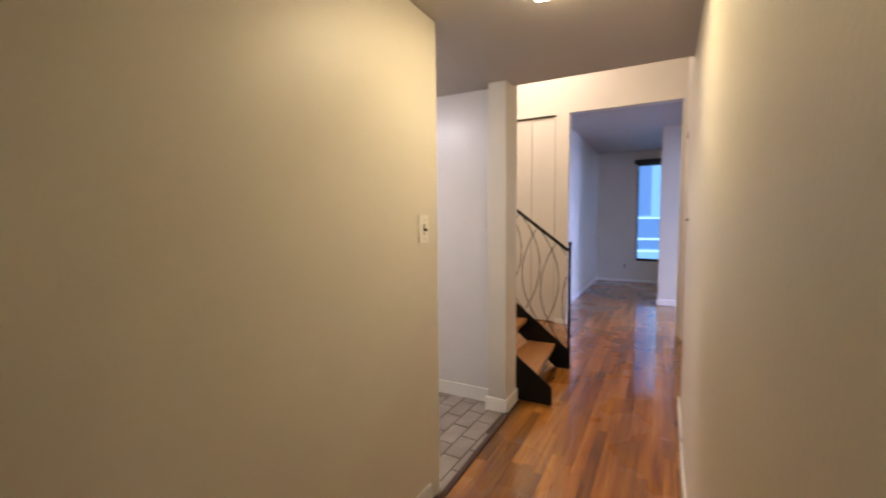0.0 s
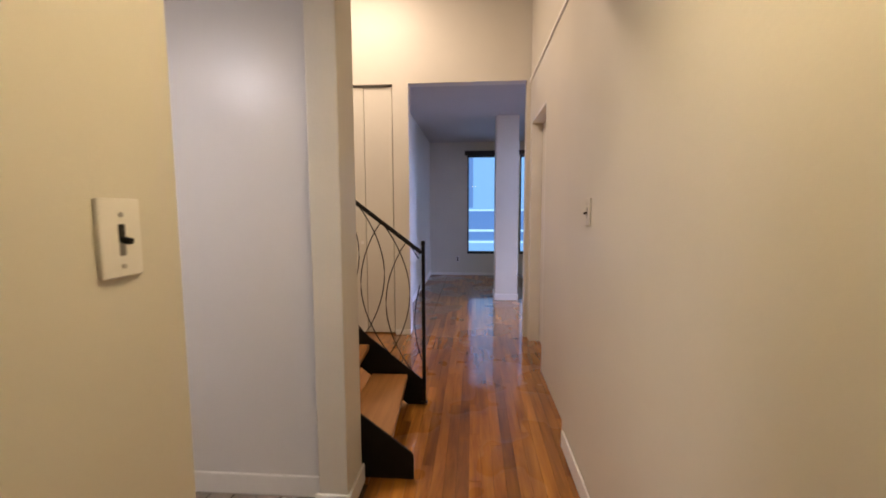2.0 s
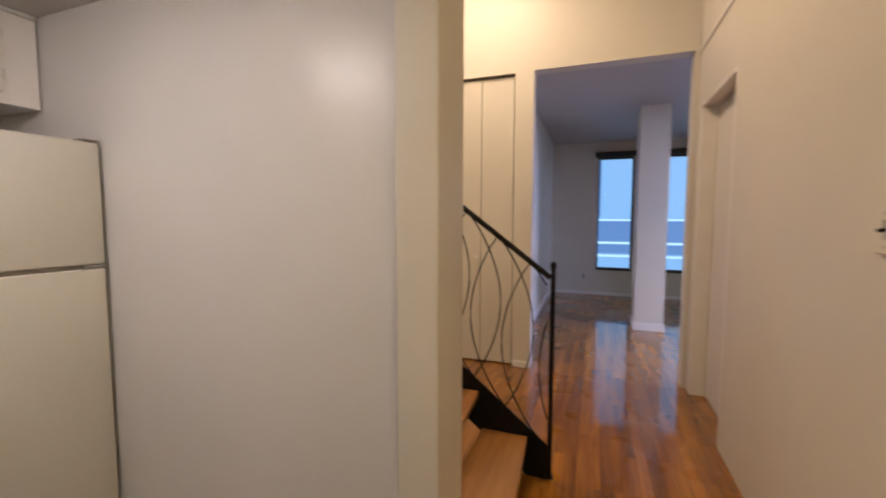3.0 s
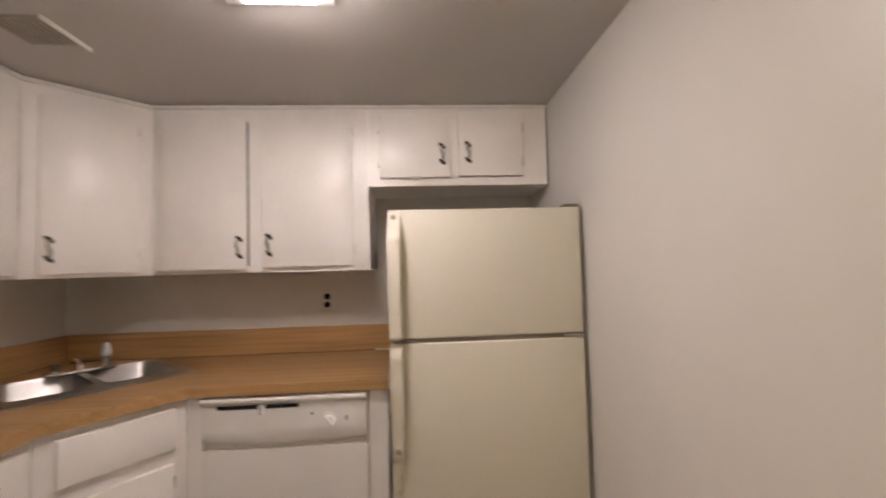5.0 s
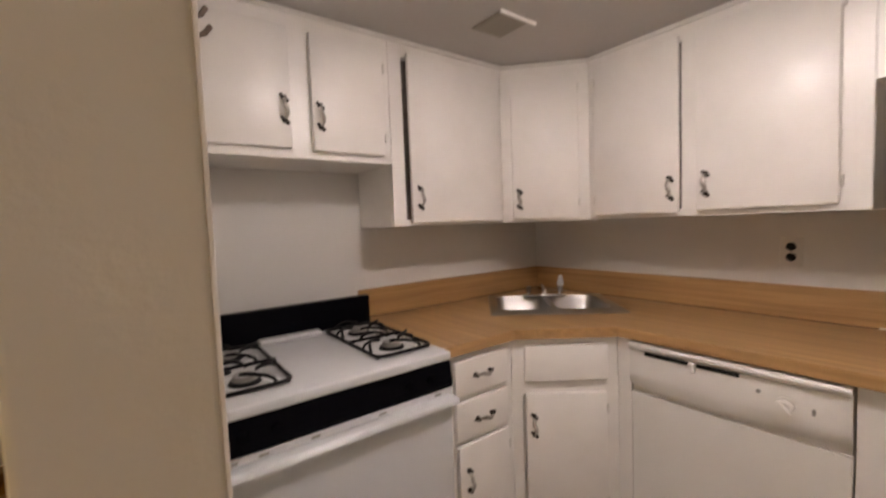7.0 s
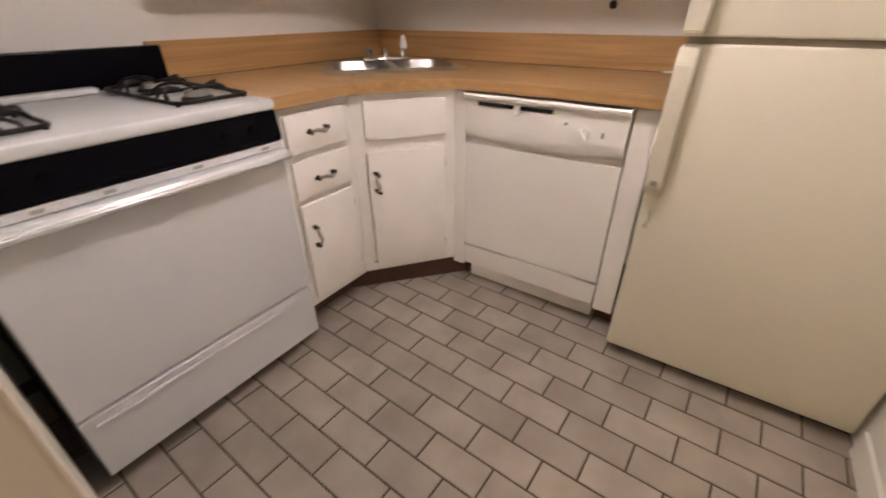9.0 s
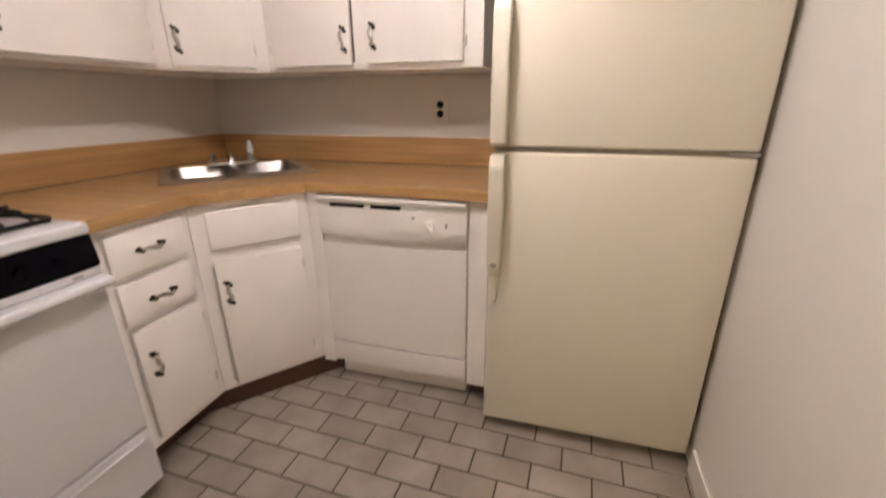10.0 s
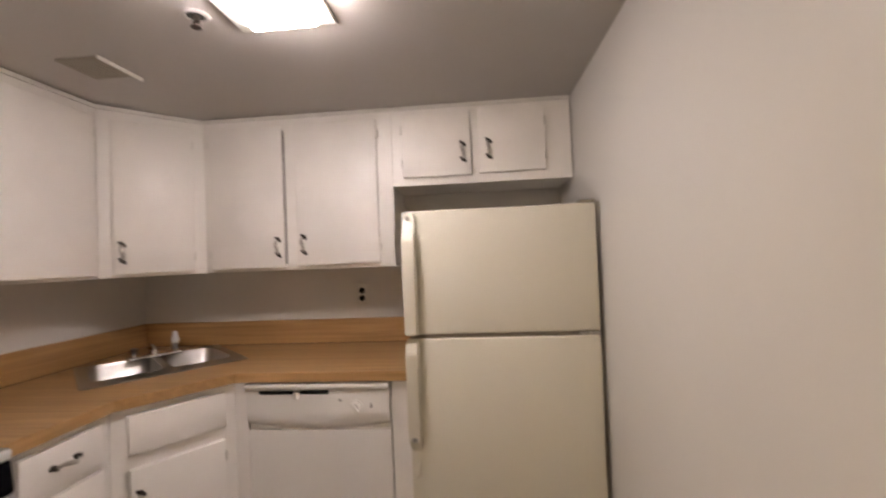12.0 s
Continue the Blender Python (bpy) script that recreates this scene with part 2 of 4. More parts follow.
def hy(v):
    return 2.7 + HS * (v - 2.7)


def hbox(name, x0, x1, y0, y1, z0, z1, material, **k):
    return box(name, hx(x0), hx(x1), hy(y0), hy(y1), HS * z0, HS * z1, material, **k)



HX0, HX1 = -0.24, 0.805          # hall wall faces
KW = -2.38                       # kitchen back wall face
KS, KN = 0.72, 3.12              # kitchen south and north wall faces
JY = 2.165                        # end of the wall stub beside the kitchen
WT = 0.112

structure(box("wall_hall_west", HX0 - WT, HX0, -1.2, JY, 0, CEIL - 0.001, WALL, bevel=0.006))
structure(box("wall_kitchen_south", KW - WT, HX0 - WT - 0.002, KS - WT, KS, 0, 2.8, WALL_K))
structure(box("wall_kitchen_west", KW - WT, KW, KS + 0.001, KN - 0.001, 0, 2.8, WALL_K))
structure(box("wall_kitchen_north", KW - WT, hx(-0.355) - 0.001, KN, KN + 0.11, 0, 3.7, WALL_K))
structure(hbox("wall_pillar", -0.355, -0.225, 3.035, 3.255, 0, 3.9, WALL, bevel=0.006))
structure(hbox("wall_hall_south", HX0, 1.2, -1.32, -1.2, 0, 2.8, WALL))
structure(hbox("wall_hall_east", HX1, HX1 + 0.16, -1.2, 3.17, 0, 3.9, WALL))
structure(hbox("wall_hall_east_end", HX1 + 0.012, HX1 + 0.16, 3.171, 3.70, 0, 3.9, WALL, bevel=0.004))
EX = 0.865                       # recessed east wall beyond the hall
DY0, DY1, DZ = 4.69, 5.50, 2.15  # side doorway
structure(hbox("wall_east_a", EX, EX + 0.12, 3.702, DY0, 0, 3.9, WALL))
structure(hbox("wall_east_b", EX, EX + 0.12, DY1, 5.59, 0, 3.9, WALL))
structure(hbox("wall_east_head", EX, EX + 0.12, DY0, DY1, DZ, 3.9, WALL))
FY = 5.60                        # wall with the wide opening
OX0, OX1, OZ = -0.345, 0.83, 2.565
structure(hbox("wall_far_west", -0.505, OX0, FY, FY + 0.13, 0, 3.9, WALL))
structure(hbox("wall_far_head", OX0, 1.2, FY, FY + 0.13, OZ, 3.9, WALL))
structure(hbox("wall_far_east", OX1, 1.2, FY, FY + 0.13, 0, OZ - 0.001, WALL))
structure(hbox("wall_far_closet_head", -3.6, -0.505, FY, FY + 0.13, 2.56, 3.9, WALL))
structure(hbox("wall_far_closet_side", -3.6, -1.17, FY, FY + 0.13, 0, 2.56, WALL))
structure(hbox("wall_stair_west", -3.72, -3.6, 3.0, 5.8, 0, 3.9, WALL))
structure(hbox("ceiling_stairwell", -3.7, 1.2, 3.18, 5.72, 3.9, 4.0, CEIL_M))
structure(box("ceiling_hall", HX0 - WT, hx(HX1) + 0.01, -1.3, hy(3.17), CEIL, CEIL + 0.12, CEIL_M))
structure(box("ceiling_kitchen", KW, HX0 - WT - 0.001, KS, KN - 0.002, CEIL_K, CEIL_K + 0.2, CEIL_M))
structure(box("wall_over_hall", KW - WT, hx(HX1), 3.035, 3.119, CEIL + 0.121, 3.7, WALL))
LY = 9.60                        # living room window wall
structure(hbox("wall_living_west", -0.67, -0.55, FY + 0.13, LY, 0, 2.75, WALL))
# unseen east wall, placed so that its opening lets light onto the column
structure(hbox("wall_living_east", 2.45, 2.57, FY + 0.13, 5.9, 0, 2.75, WALL))
structure(hbox("wall_living_east_b", 2.45, 2.57, 7.45, LY, 0, 2.75, WALL))
structure(hbox("wall_living_east_sill", 2.45, 2.57, 5.9, 7.45, 0, 0.43, WALL))
structure(hbox("wall_living_east_head", 2.45, 2.57, 5.9, 7.45, 2.45, 2.75, WALL))
structure(hbox("wall_living_return", -0.55, OX0 - 0.001, FY + 0.131, FY + 0.16, 0, 2.75, WALL))
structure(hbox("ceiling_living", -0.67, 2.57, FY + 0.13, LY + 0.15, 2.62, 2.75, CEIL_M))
WX = ((0.19, 0.76), (1.215, 2.25))
structure(hbox("wall_window_a", -0.67, WX[0][0], LY, LY + 0.15, 0, 2.62, WALL))
structure(hbox("wall_window_b", WX[0][1], WX[1][0], LY, LY + 0.15, 0, 2.62, WALL))
structure(hbox("wall_window_c", WX[1][1], 2.57, LY, LY + 0.15, 0, 2.62, WALL))
for a, b in WX:
    structure(hbox("wall_window_sill", a, b, LY, LY + 0.15, 0, 0.43, WALL))
    structure(hbox("wall_window_head", a, b, LY, LY + 0.15, 2.45, 2.62, WALL))
structure(hbox("wall_column", 0.628, 0.945, 7.32, 7.72, 0, 2.62, WALL, bevel=0.005))
structure(box("floor_subfloor", -3.7, 3.6, -1.3, 9.8, -0.1, -0.02, SUBFLOOR))

# ---- skirting, casings ----
def hskirt(name, x0, x1, y0, y1, h=0.095):
    ob = box(name, hx(x0), hx(x1), hy(y0), hy(y1), 0.001, h * HS, TRIM, bevel=0.004)
    return structure(ob)


def skirting(name, x0, x1, y0, y1, h=0.095):
    ob = box(name, x0, x1, y0, y1, 0.001, h, TRIM, bevel=0.004)
    return structure(ob)


skirting("baseboard_kitchen_north", -1.66, -0.352, KN - 0.014, KN - 0.001)
hskirt("baseboard_pillar_south", -0.369, -0.213, 3.021, 3.034)
hskirt("baseboard_pillar_east", -0.224, -0.211, 3.036, 3.255)
skirting("baseboard_hall_west", HX0 + 0.001, HX0 + 0.014, -1.19, JY - 0.1)
hskirt("baseboard_hall_east_a", HX1 - 0.014, HX1 - 0.001, -1.19, 2.97)
hskirt("baseboard_hall_east_b", HX1 - 0.008, HX1 + 0.005, 3.02, 3.62)
hskirt("baseboard_far_pier", -0.503, OX0, FY - 0.013, FY - 0.001, 0.06)
hskirt("baseboard_living_west", -0.549, -0.536, FY + 0.17, LY)
hskirt("baseboard_living_window", -0.53, 2.44, LY - 0.014, LY - 0.001, 0.05)
hskirt("baseboard_column_south", 0.616, 0.957, 7.306, 7.319)
hskirt("baseboard_column_west", 0.615, 0.627, 7.321, 7.72)
structure(box("trim_threshold", -0.222, -0.196, JY - 0.5, 3.008, 0.0, 0.012, KICK, bevel=0.004))
structure(box("trim_corner_bead", HX0 - WT - 0.0015, HX0 - WT + 0.002, JY - 0.002, JY + 0.0015, 0.0, CEIL_K, TRIM, bevel=0.0006))
# ledge line high on the stairwell's east wall
structure(hbox("trim_east_ledge", EX - 0.012, EX - 0.001, 3.71, FY - 0.002, 2.54, 2.565, TRIM))


# ---- outlet plates and switches ----
def switch_plate(place, turn, label, cut=False):
    t = thing("light_switch", place, label, "light switch", "light switches", turn)
    bm = bmesh.new()
    add_box(bm, -0.036, 0.036, 0, 0.0085, -0.058, 0.058, 0.003)
    shade(part("plate", bm, WALL if cut else TRIM, t), 20)
    box("slot", -0.0055, 0.0055, 0.008, 0.0092, -0.004, 0.020, DARK, t)
    box("slot_face", -0.005, 0.005, 0.008, 0.0095, -0.026, -0.0045, GREY, t)
    bm = bmesh.new()
    add_box(bm, -0.005, 0.005, 0.004, 0.024, -0.005, 0.004, 0.002, m=pose(0, 0, 0, -12, 0, 0))
    shade(part("toggle", bm, BLACK_M, t, "dark toggle lever"))
    for z in (-0.042, 0.034):
        cyl("screw", (0, 0.007, z), (0, 0.0098, z), 0.0038, NICKEL, t, n=10)
    return t


switch_plate((HX0, hy(2.00), 1.272 * HS), -90, "white single light switch with a dark toggle on the hall wall")
switch_plate((hx(HX1 + 0.012), hy(3.27), 1.30 * HS), 90, "small cream-painted light switch with a dark toggle on the cream wall", cut=True)


def outlet(place, turn, label):
    t = thing("wall_outlet", place, label, "wall outlet", "wall outlets", turn)
    bm = bmesh.new()
    add_box(bm, -0.035, 0.035, 0, 0.005, -0.057, 0.057, 0.002)
    shade(part("plate", bm, WALL_K, t))
    for z in (-0.021, 0.021):
        cyl("socket", (0, 0.003, z), (0, 0.0075, z), 0.0165, BLACK_M, t, n=20, label="black round socket face")
    cyl("screw", (0, 0.004, 0), (0, 0.007, 0), 0.003, NICKEL, t, n=8)
    return t


outlet((KW, 2.015, 1.178), -90, "painted outlet plate with two black sockets above the wood-look backsplash")
outlet((hx(0.0), hy(LY), 0.31), 180, "small wall outlet with dark sockets on the living room wall")


# ---- handles ----
def pull(parent, x, z, vertical=True, name="handle", lift=0.0):
    """A worn nickel pull: two dark slanted scroll feet and a light bowed grip, fuller in its middle."""
    bm = bmesh.new()
    L, rings = 0.037, []
    for k in range(15):
        u = -1 + k / 7
        out = lift + 0.024 + 0.021 * (1 - u * u) ** 0.6
        side = 0.004 * math.sin(u * math.pi)
        c = (x + side, out, z + u * L) if vertical else (x + u * L, out, z + side)
        w = 0.0042 + 0.0042 * (1 - abs(u)) ** 0.7
        ring = []
        for q in range(8):
            a = 2 * math.pi * q / 8
            s, o = w * math.cos(a), 0.0042 * math.sin(a)
            ring.append(bm.verts.new((c[0] + s, c[1] + o, c[2]) if vertical else (c[0], c[1] + o, c[2] + s)))
        rings.append(ring)
    for A, B in zip(rings, rings[1:]):
        for q in range(8):
            bm.faces.new((A[q], A[(q + 1) % 8], B[(q + 1) % 8], B[q]))
    bm.faces.new(rings[0][::-1])
    bm.faces.new(rings[-1])
    bmesh.ops.recalc_face_normals(bm, faces=bm.faces)
    g = shade(part(name, bm, NICKEL, parent, "worn nickel scroll handle"), 60)
    for s in (-1, 1):
        p = (x, z + s * L) if vertical else (x + s * L, z)
        bm = bmesh.new()
        add_cyl(bm, (p[0], lift + 0.020, p[1]), (p[0], lift + 0.031, p[1]), 0.0105, 0.007, 12)
        for e, rr in ((-1, 0.0075), (1, 0.0062)):
            m = Matrix.Translation((p[0] + e * 0.009, lift + 0.0235, p[1] + (e * 0.008 if vertical else -s * 0.004 + e * 0.003)))
            bmesh.ops.create_uvsphere(bm, u_segments=10, v_segments=6, radius=rr, matrix=m @ Matrix.Diagonal((1, 0.5, 1, 1)))
        shade(part("foot", bm, OXIDE, g, "dark tarnished scroll foot"))
    return g


def hinge(parent, x, z):
    return box("hinge", x - 0.004, x + 0.004, 0.001, 0.022, z - 0.018, z + 0.018, TRIM, parent, bevel=0.002)


def cabinet(name, place, turn, w, z0, z1, depth, fronts, label, category="cabinet", group="", kick=0.0, d0=0.0, fr=0.020):
    """A painted cabinet; its face is the local plane y = 0. fronts: (x0, x1, z0, z1, kind, handle x, handle z, ajar, side)."""
    t = thing(name, place, label, category, group, turn)
    box("body", -w / 2, w / 2, -depth, -0.0225, z0, z1, CABINET, t)
    holes = []
    for f in fronts:
        x0, x1, a, b = f[:4]
        g = 0.014
        o = [x0 + g, x1 - g, a + g, b - g]
        if f[7] >= 1 and f[8] == "l":
            o[0] = x0 - (0.012 if f[7] > 1.1 else 0.003)
        if f[7] >= 1 and f[8] == "r":
            o[1] = x1 + (0.012 if f[7] > 1.1 else 0.003)
        holes.append(o)
    xs = sorted({-w / 2, w / 2, *[h[0] for h in holes], *[h[1] for h in holes]})
    zs = sorted({z0, z1, *[h[2] for h in holes], *[h[3] for h in holes]})
    bm = bmesh.new()
    for i in range(len(xs) - 1):
        for j in range(len(zs) - 1):
            cx, cz = (xs[i] + xs[i + 1]) / 2, (zs[j] + zs[j + 1]) / 2
            if not any(h[0] < cx < h[1] and h[2] < cz < h[3] for h in holes):
                add_box(bm, xs[i], xs[i + 1], -fr, 0, zs[j], zs[j + 1])
    bmesh.ops.remove_doubles(bm, verts=bm.verts, dist=1e-5)
    part("face_frame", bm, CABINET, t)
    # thin dark sheets behind the openings, painted as the shade inside
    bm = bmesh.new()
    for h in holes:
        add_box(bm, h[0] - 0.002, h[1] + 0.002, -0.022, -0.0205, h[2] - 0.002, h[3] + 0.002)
    part("inner_shade", bm, CAB_SHADE, t)
    for x0, x1, a, b, kind, hx, hz, ajar, side in fronts:
        bm = bmesh.new()
        piv = x1 if side == "l" else x0
        m = Matrix.Translation((piv, 0.003, 0)) @ pose(0, 0, 0, 0, 0, (-ajar if side == "l" else ajar)) @ Matrix.Translation((-piv, -0.003, 0))
        add_box(bm, x0, x1, 0.003, 0.021, a, b, 0.004, 2, m=m)
        d = shade(part("drawer_front" if kind != "door" else "door", bm, CABINET, t))
        if hx is not None:
            pull(d, hx, hz, kind == "door", lift=abs(hx - piv) * math.sin(radians(ajar)))
        if kind == "door":
            e = x1 + 0.005 if side == "l" else x0 - 0.005
            for hz2 in (a + 0.07, b - 0.07):
                hinge(d, e, hz2)
    if kick:
        box("toe_kick", -w / 2, w / 2, -depth, -0.075, 0.0, z0 - 0.001, KICK, t)
    return t


UT = CEIL_K - 0.004
UF = -2.06      # upper cabinets' face on the back wall
US = 1.04       # upper cabinets' face on the south wall


def along_x(face_y, x0, x1, **k):
    return ((x0 + x1) / 2, face_y, 0), 0, x1 - x0


def along_y(face_x, y0, y1):
    return (face_x, (y0 + y1) / 2, 0), -90, y1 - y0


def fx(c, v):          # local x on a face that looks north
    return v - c


def fy(c, v):          # local x on a face that looks east
    return c - v


# over the stove
c = (-0.362 - 1.148) / 2
cabinet("wall_cabinet", (c, US, 0), 0, 1.148 - 0.362, 1.587, UT, 0.315,
        [(fx(c, -0.755), fx(c, -0.42), 1.617, 2.022, "door", fx(c, -0.733), 1.745, 0.6, "l"),
         (fx(c, -1.114), fx(c, -0.829), 1.615, 2.020, "door", fx(c, -0.857), 1.735, 0.5, "r")],
        "short white-painted double-door wall cabinet with scroll handles above the stove", "wall cabinet", "kitchen wall cabinets")
c = (-1.150 - 1.77) / 2
cabinet("wall_cabinet", (c, US, 0), 0, 0.618, 1.335, UT, 0.315,
        [(fx(c, -1.742), fx(c, -1.222), 1.350, 2.030, "door", fx(c, -1.260), 1.452, 1.3, "r")],
        "wide white-painted wall cabinet whose door stands slightly open", "wall cabinet", "kitchen wall cabinets")
# back wall
c = (1.332 + 2.276) / 2
cabinet("wall_cabinet", (UF, c, 0), -90, 2.276 - 1.332, 1.335, UT, 0.315,
        [(fy(c, 1.742), fy(c, 1.370), 1.352, 2.032, "door", fy(c, 1.712), 1.448, 1.0, "l"),
         (fy(c, 2.205), fy(c, 1.806), 1.356, 2.036, "door", fy(c, 1.838), 1.455, 0.6, "r")],
        "white-painted double-door wall cabinet above the counter and the dishwasher", "wall cabinet", "kitchen wall cabinets")
c = (2.278 + 3.112) / 2
cabinet("wall_cabinet", (UF, c, 0), -90, 3.112 - 2.278, 1.712, UT, 0.315,
        [(fy(c, 2.650), fy(c, 2.330), 1.747, 2.045, "door", fy(c, 2.615), 1.855, 0.5, "l"),
         (fy(c, 2.990), fy(c, 2.690), 1.752, 2.050, "door", fy(c, 2.735), 1.862, 0.5, "r")],
        "short white-painted double-door wall cabinet over the fridge", "wall cabinet", "kitchen wall cabinets")
# corner
a, b = Vector((-1.772, US)), Vector((UF, 1.330))
mid, dw = (a + b) / 2, (b - a).length
t = cabinet("wall_cabinet", (mid.x, mid.y, 0), -45, dw - 0.002, 1.335, UT, 0.02,
            [(-0.150, 0.157, 1.350, 2.030, "door", 0.127, 1.445, 0.5, "r")],
            "narrow white-painted corner wall cabinet above the sink", "wall cabinet", "kitchen wall cabinets")
q = Matrix.Rotation(radians(45), 4, "Z") @ Matrix.Translation((-mid.x, -mid.y, 0))
pts = [q @ Vector((x, y, 0)) for x, y in ((-1.773, US - 0.02), (-1.773, KS + 0.002), (KW + 0.002, KS + 0.002), (KW + 0.002, 1.329), (UF - 0.02, 1.329))]
prism("carcass", [(p.x, p.y) for p in pts], 1.336, UT, CABINET, t)
# crown strips along the ceiling
structure(box("trim_crown_west", UF + 0.001, UF + 0.013, 1.335, 3.11, CEIL_K - 0.020, CEIL_K - 0.002, TRIM, bevel=0.003))
structure(box("trim_crown_south", -1.768, -0.365, US + 0.001, US + 0.013, CEIL_K - 0.020, CEIL_K - 0.002, TRIM, bevel=0.003))
bm = bmesh.new()
add_box(bm, -dw / 2, dw / 2, 0.001, 0.013, CEIL_K - 0.020, CEIL_K - 0.002, 0.003, m=pose(mid.x, mid.y, 0, 0, 0, -45))
structure(part("trim_crown_corner", bm, TRIM))

# ---- base cabinets ----
BS, BW = 1.352, -1.808       # faces of the south and the west run
c = (-1.119 - 1.474) / 2
cabinet("base_cabinet", (c, BS, 0), 0, 1.474 - 1.119, 0.10, 0.874, 0.60,
        [(fx(c, -1.434), fx(c, -1.176), 0.722, 0.850, "drawer", fx(c, -1.305), 0.786, 0.0, "l"),
         (fx(c, -1.434), fx(c, -1.176), 0.560, 0.697, "drawer", fx(c, -1.308), 0.621, 0.0, "l"),
         (fx(c, -1.434), fx(c, -1.180), 0.136, 0.537, "door", fx(c, -1.222), 0.405, 0.8, "r")],
        "white-painted base cabinet with two drawers over a door, beside the stove", "base cabinet", kick=1)
a, b = Vector((-1.476, BS)), Vector((BW, 1.612))
mid, dw = (a + b) / 2, (b - a).length
ang = -math.degrees(math.atan2(b.y - a.y, a.x - b.x))
t = cabinet("sink_cabinet", (mid.x, mid.y, 0), ang, dw - 0.002, 0.10, 0.874, 0.02,
            [(-0.165, 0.160, 0.705, 0.848, "panel", None, 0, 0.0, "l"),
             (-0.160, 0.160, 0.125, 0.655, "door", 0.130, 0.53, 1.2, "r")],
            "white-painted corner sink cabinet with a false drawer front above its door", "base cabinet")
q = Matrix.Rotation(radians(-ang), 4, "Z") @ Matrix.Translation((-mid.x, -mid.y, 0))
pts = [q @ Vector((x, y, 0)) for x, y in ((-1.477, BS - 0.021), (-1.477, KS + 0.002), (KW + 0.002, KS + 0.002), (KW + 0.002, 1.611), (BW - 0.021, 1.611))]
prism("carcass", [(p.x, p.y) for p in pts], 0.10, 0.70, CABINET, t)
pts = [q @ Vector((x, y, 0)) for x, y in ((-1.44, BS - 0.075), (-1.44, KS + 0.03), (KW + 0.02, KS + 0.03), (KW + 0.02, 1.66), (BW - 0.075, 1.66))]
prism("toe_kick", [(p.x, p.y) for p in pts], 0.0, 0.098, KICK, t)
for nm, y0, y1 in (("filler_panel", 1.613, 1.669), ("filler_panel", 2.288, 2.362)):
    t = thing(nm, (BW, (y0 + y1) / 2, 0), "narrow white-painted filler panel beside the dishwasher", "filler panel", "filler panels", -90)
    h = (y1 - y0) / 2
    box("face", -h, h, -0.02, 0.0, 0.08, 0.874, CABINET, t, bevel=0.001)
    box("toe_block", -h, h, -0.16, -0.06, 0.0, 0.079, KICK, t)

# ---- countertop ----
CT, CB = 0.915, 0.876
outer = [(-1.119, KS + 0.001), (KW + 0.001, KS + 0.001), (KW + 0.001, 2.366), (-1.782, 2.366), (-1.782, 1.628), (-1.468, 1.382), (-1.119, 1.382)]
SC = Vector((-1.972, 1.152))       # sink's middle
SU = Vector((-0.66, -0.75)).normalized()   # towards the corner
SV = Vector((-SU.y, SU.x))
SW, SD = 0.62, 0.50


def sink_xy(u, v):
    p = SC + SV * u + SU * v
    return (p.x, p.y)


def rounded(w, d, r, n=4):
    out = []
    for cx, cy, a0 in ((w / 2 - r, d / 2 - r, 0), (-w / 2 + r, d / 2 - r, 90), (-w / 2 + r, -d / 2 + r, 180), (w / 2 - r, -d / 2 + r, 270)):
        for k in range(n + 1):
            a = radians(a0 + 90 * k / n)
            out.append((cx + r * math.cos(a), cy + r * math.sin(a)))
    return out


hole = [sink_xy(*p) for p in rounded(SW - 0.06, SD - 0.06, 0.04)]
bm = bmesh.new()
es = []
for loop in (outer, hole):
    vs = [bm.verts.new((x, y, CT)) for x, y in loop]
    es += [bm.edges.new((vs[i], vs[(i + 1) % len(vs)])) for i in range(len(vs))]
bmesh.ops.triangle_fill(bm, use_beauty=True, use_dissolve=False, edges=es)
r = bmesh.ops.extrude_face_region(bm, geom=list(bm.faces))
bmesh.ops.translate(bm, vec=(0, 0, CB - CT), verts=[g for g in r["geom"] if isinstance(g, bmesh.types.BMVert)])
bmesh.ops.recalc_face_normals(bm, faces=bm.faces)
ct = thing("countertop", (-1.9, 1.3, CB), "wood-look laminate countertop that turns the kitchen corner under the cabinets", "countertop")
ob = part("top", bm, COUNTER, ct)
ob.location = (1.9, -1.3, -CB)
def local(ob, e):
    ob.location = -e.matrix_world.translation if e.matrix_world.to_euler().z == 0 else ob.location
    return ob
local(box("nosing_west", -1.7815, -1.7785, 1.63, 2.366, CB + 0.002, CT - 0.003, COUNTER, ct, bevel=0.001), ct)
local(box("nosing_south", -1.466, -1.119, 1.3825, 1.3855, CB + 0.002, CT - 0.003, COUNTER_X, ct, bevel=0.001), ct)
sp = thing("backsplash", (-1.9, 1.3, CT), "low wood-look laminate backsplash along both kitchen walls", "backsplash")
local(box("west_board", KW + 0.001, KW + 0.021, KS + 0.022, 2.366, CT + 0.001, 1.048, COUNTER, sp, bevel=0.002), sp)
local(box("south_board", KW + 0.001, -1.119, KS + 0.001, KS + 0.021, CT + 0.001, 1.048, COUNTER_X, sp, bevel=0.002), sp)

# thin dark strips along the joint of counter and backsplash
local(box("west_seam", KW + 0.0212, KW + 0.0240, KS + 0.030, 2.262, CT + 0.0005, CT + 0.0035, KICK, sp, label="dark seam along the counter"), sp)
local(box("south_seam", KW + 0.0300, -1.121, KS + 0.0212, KS + 0.0240, CT + 0.0005, CT + 0.0035, KICK, sp, label="dark seam along the counter"), sp)
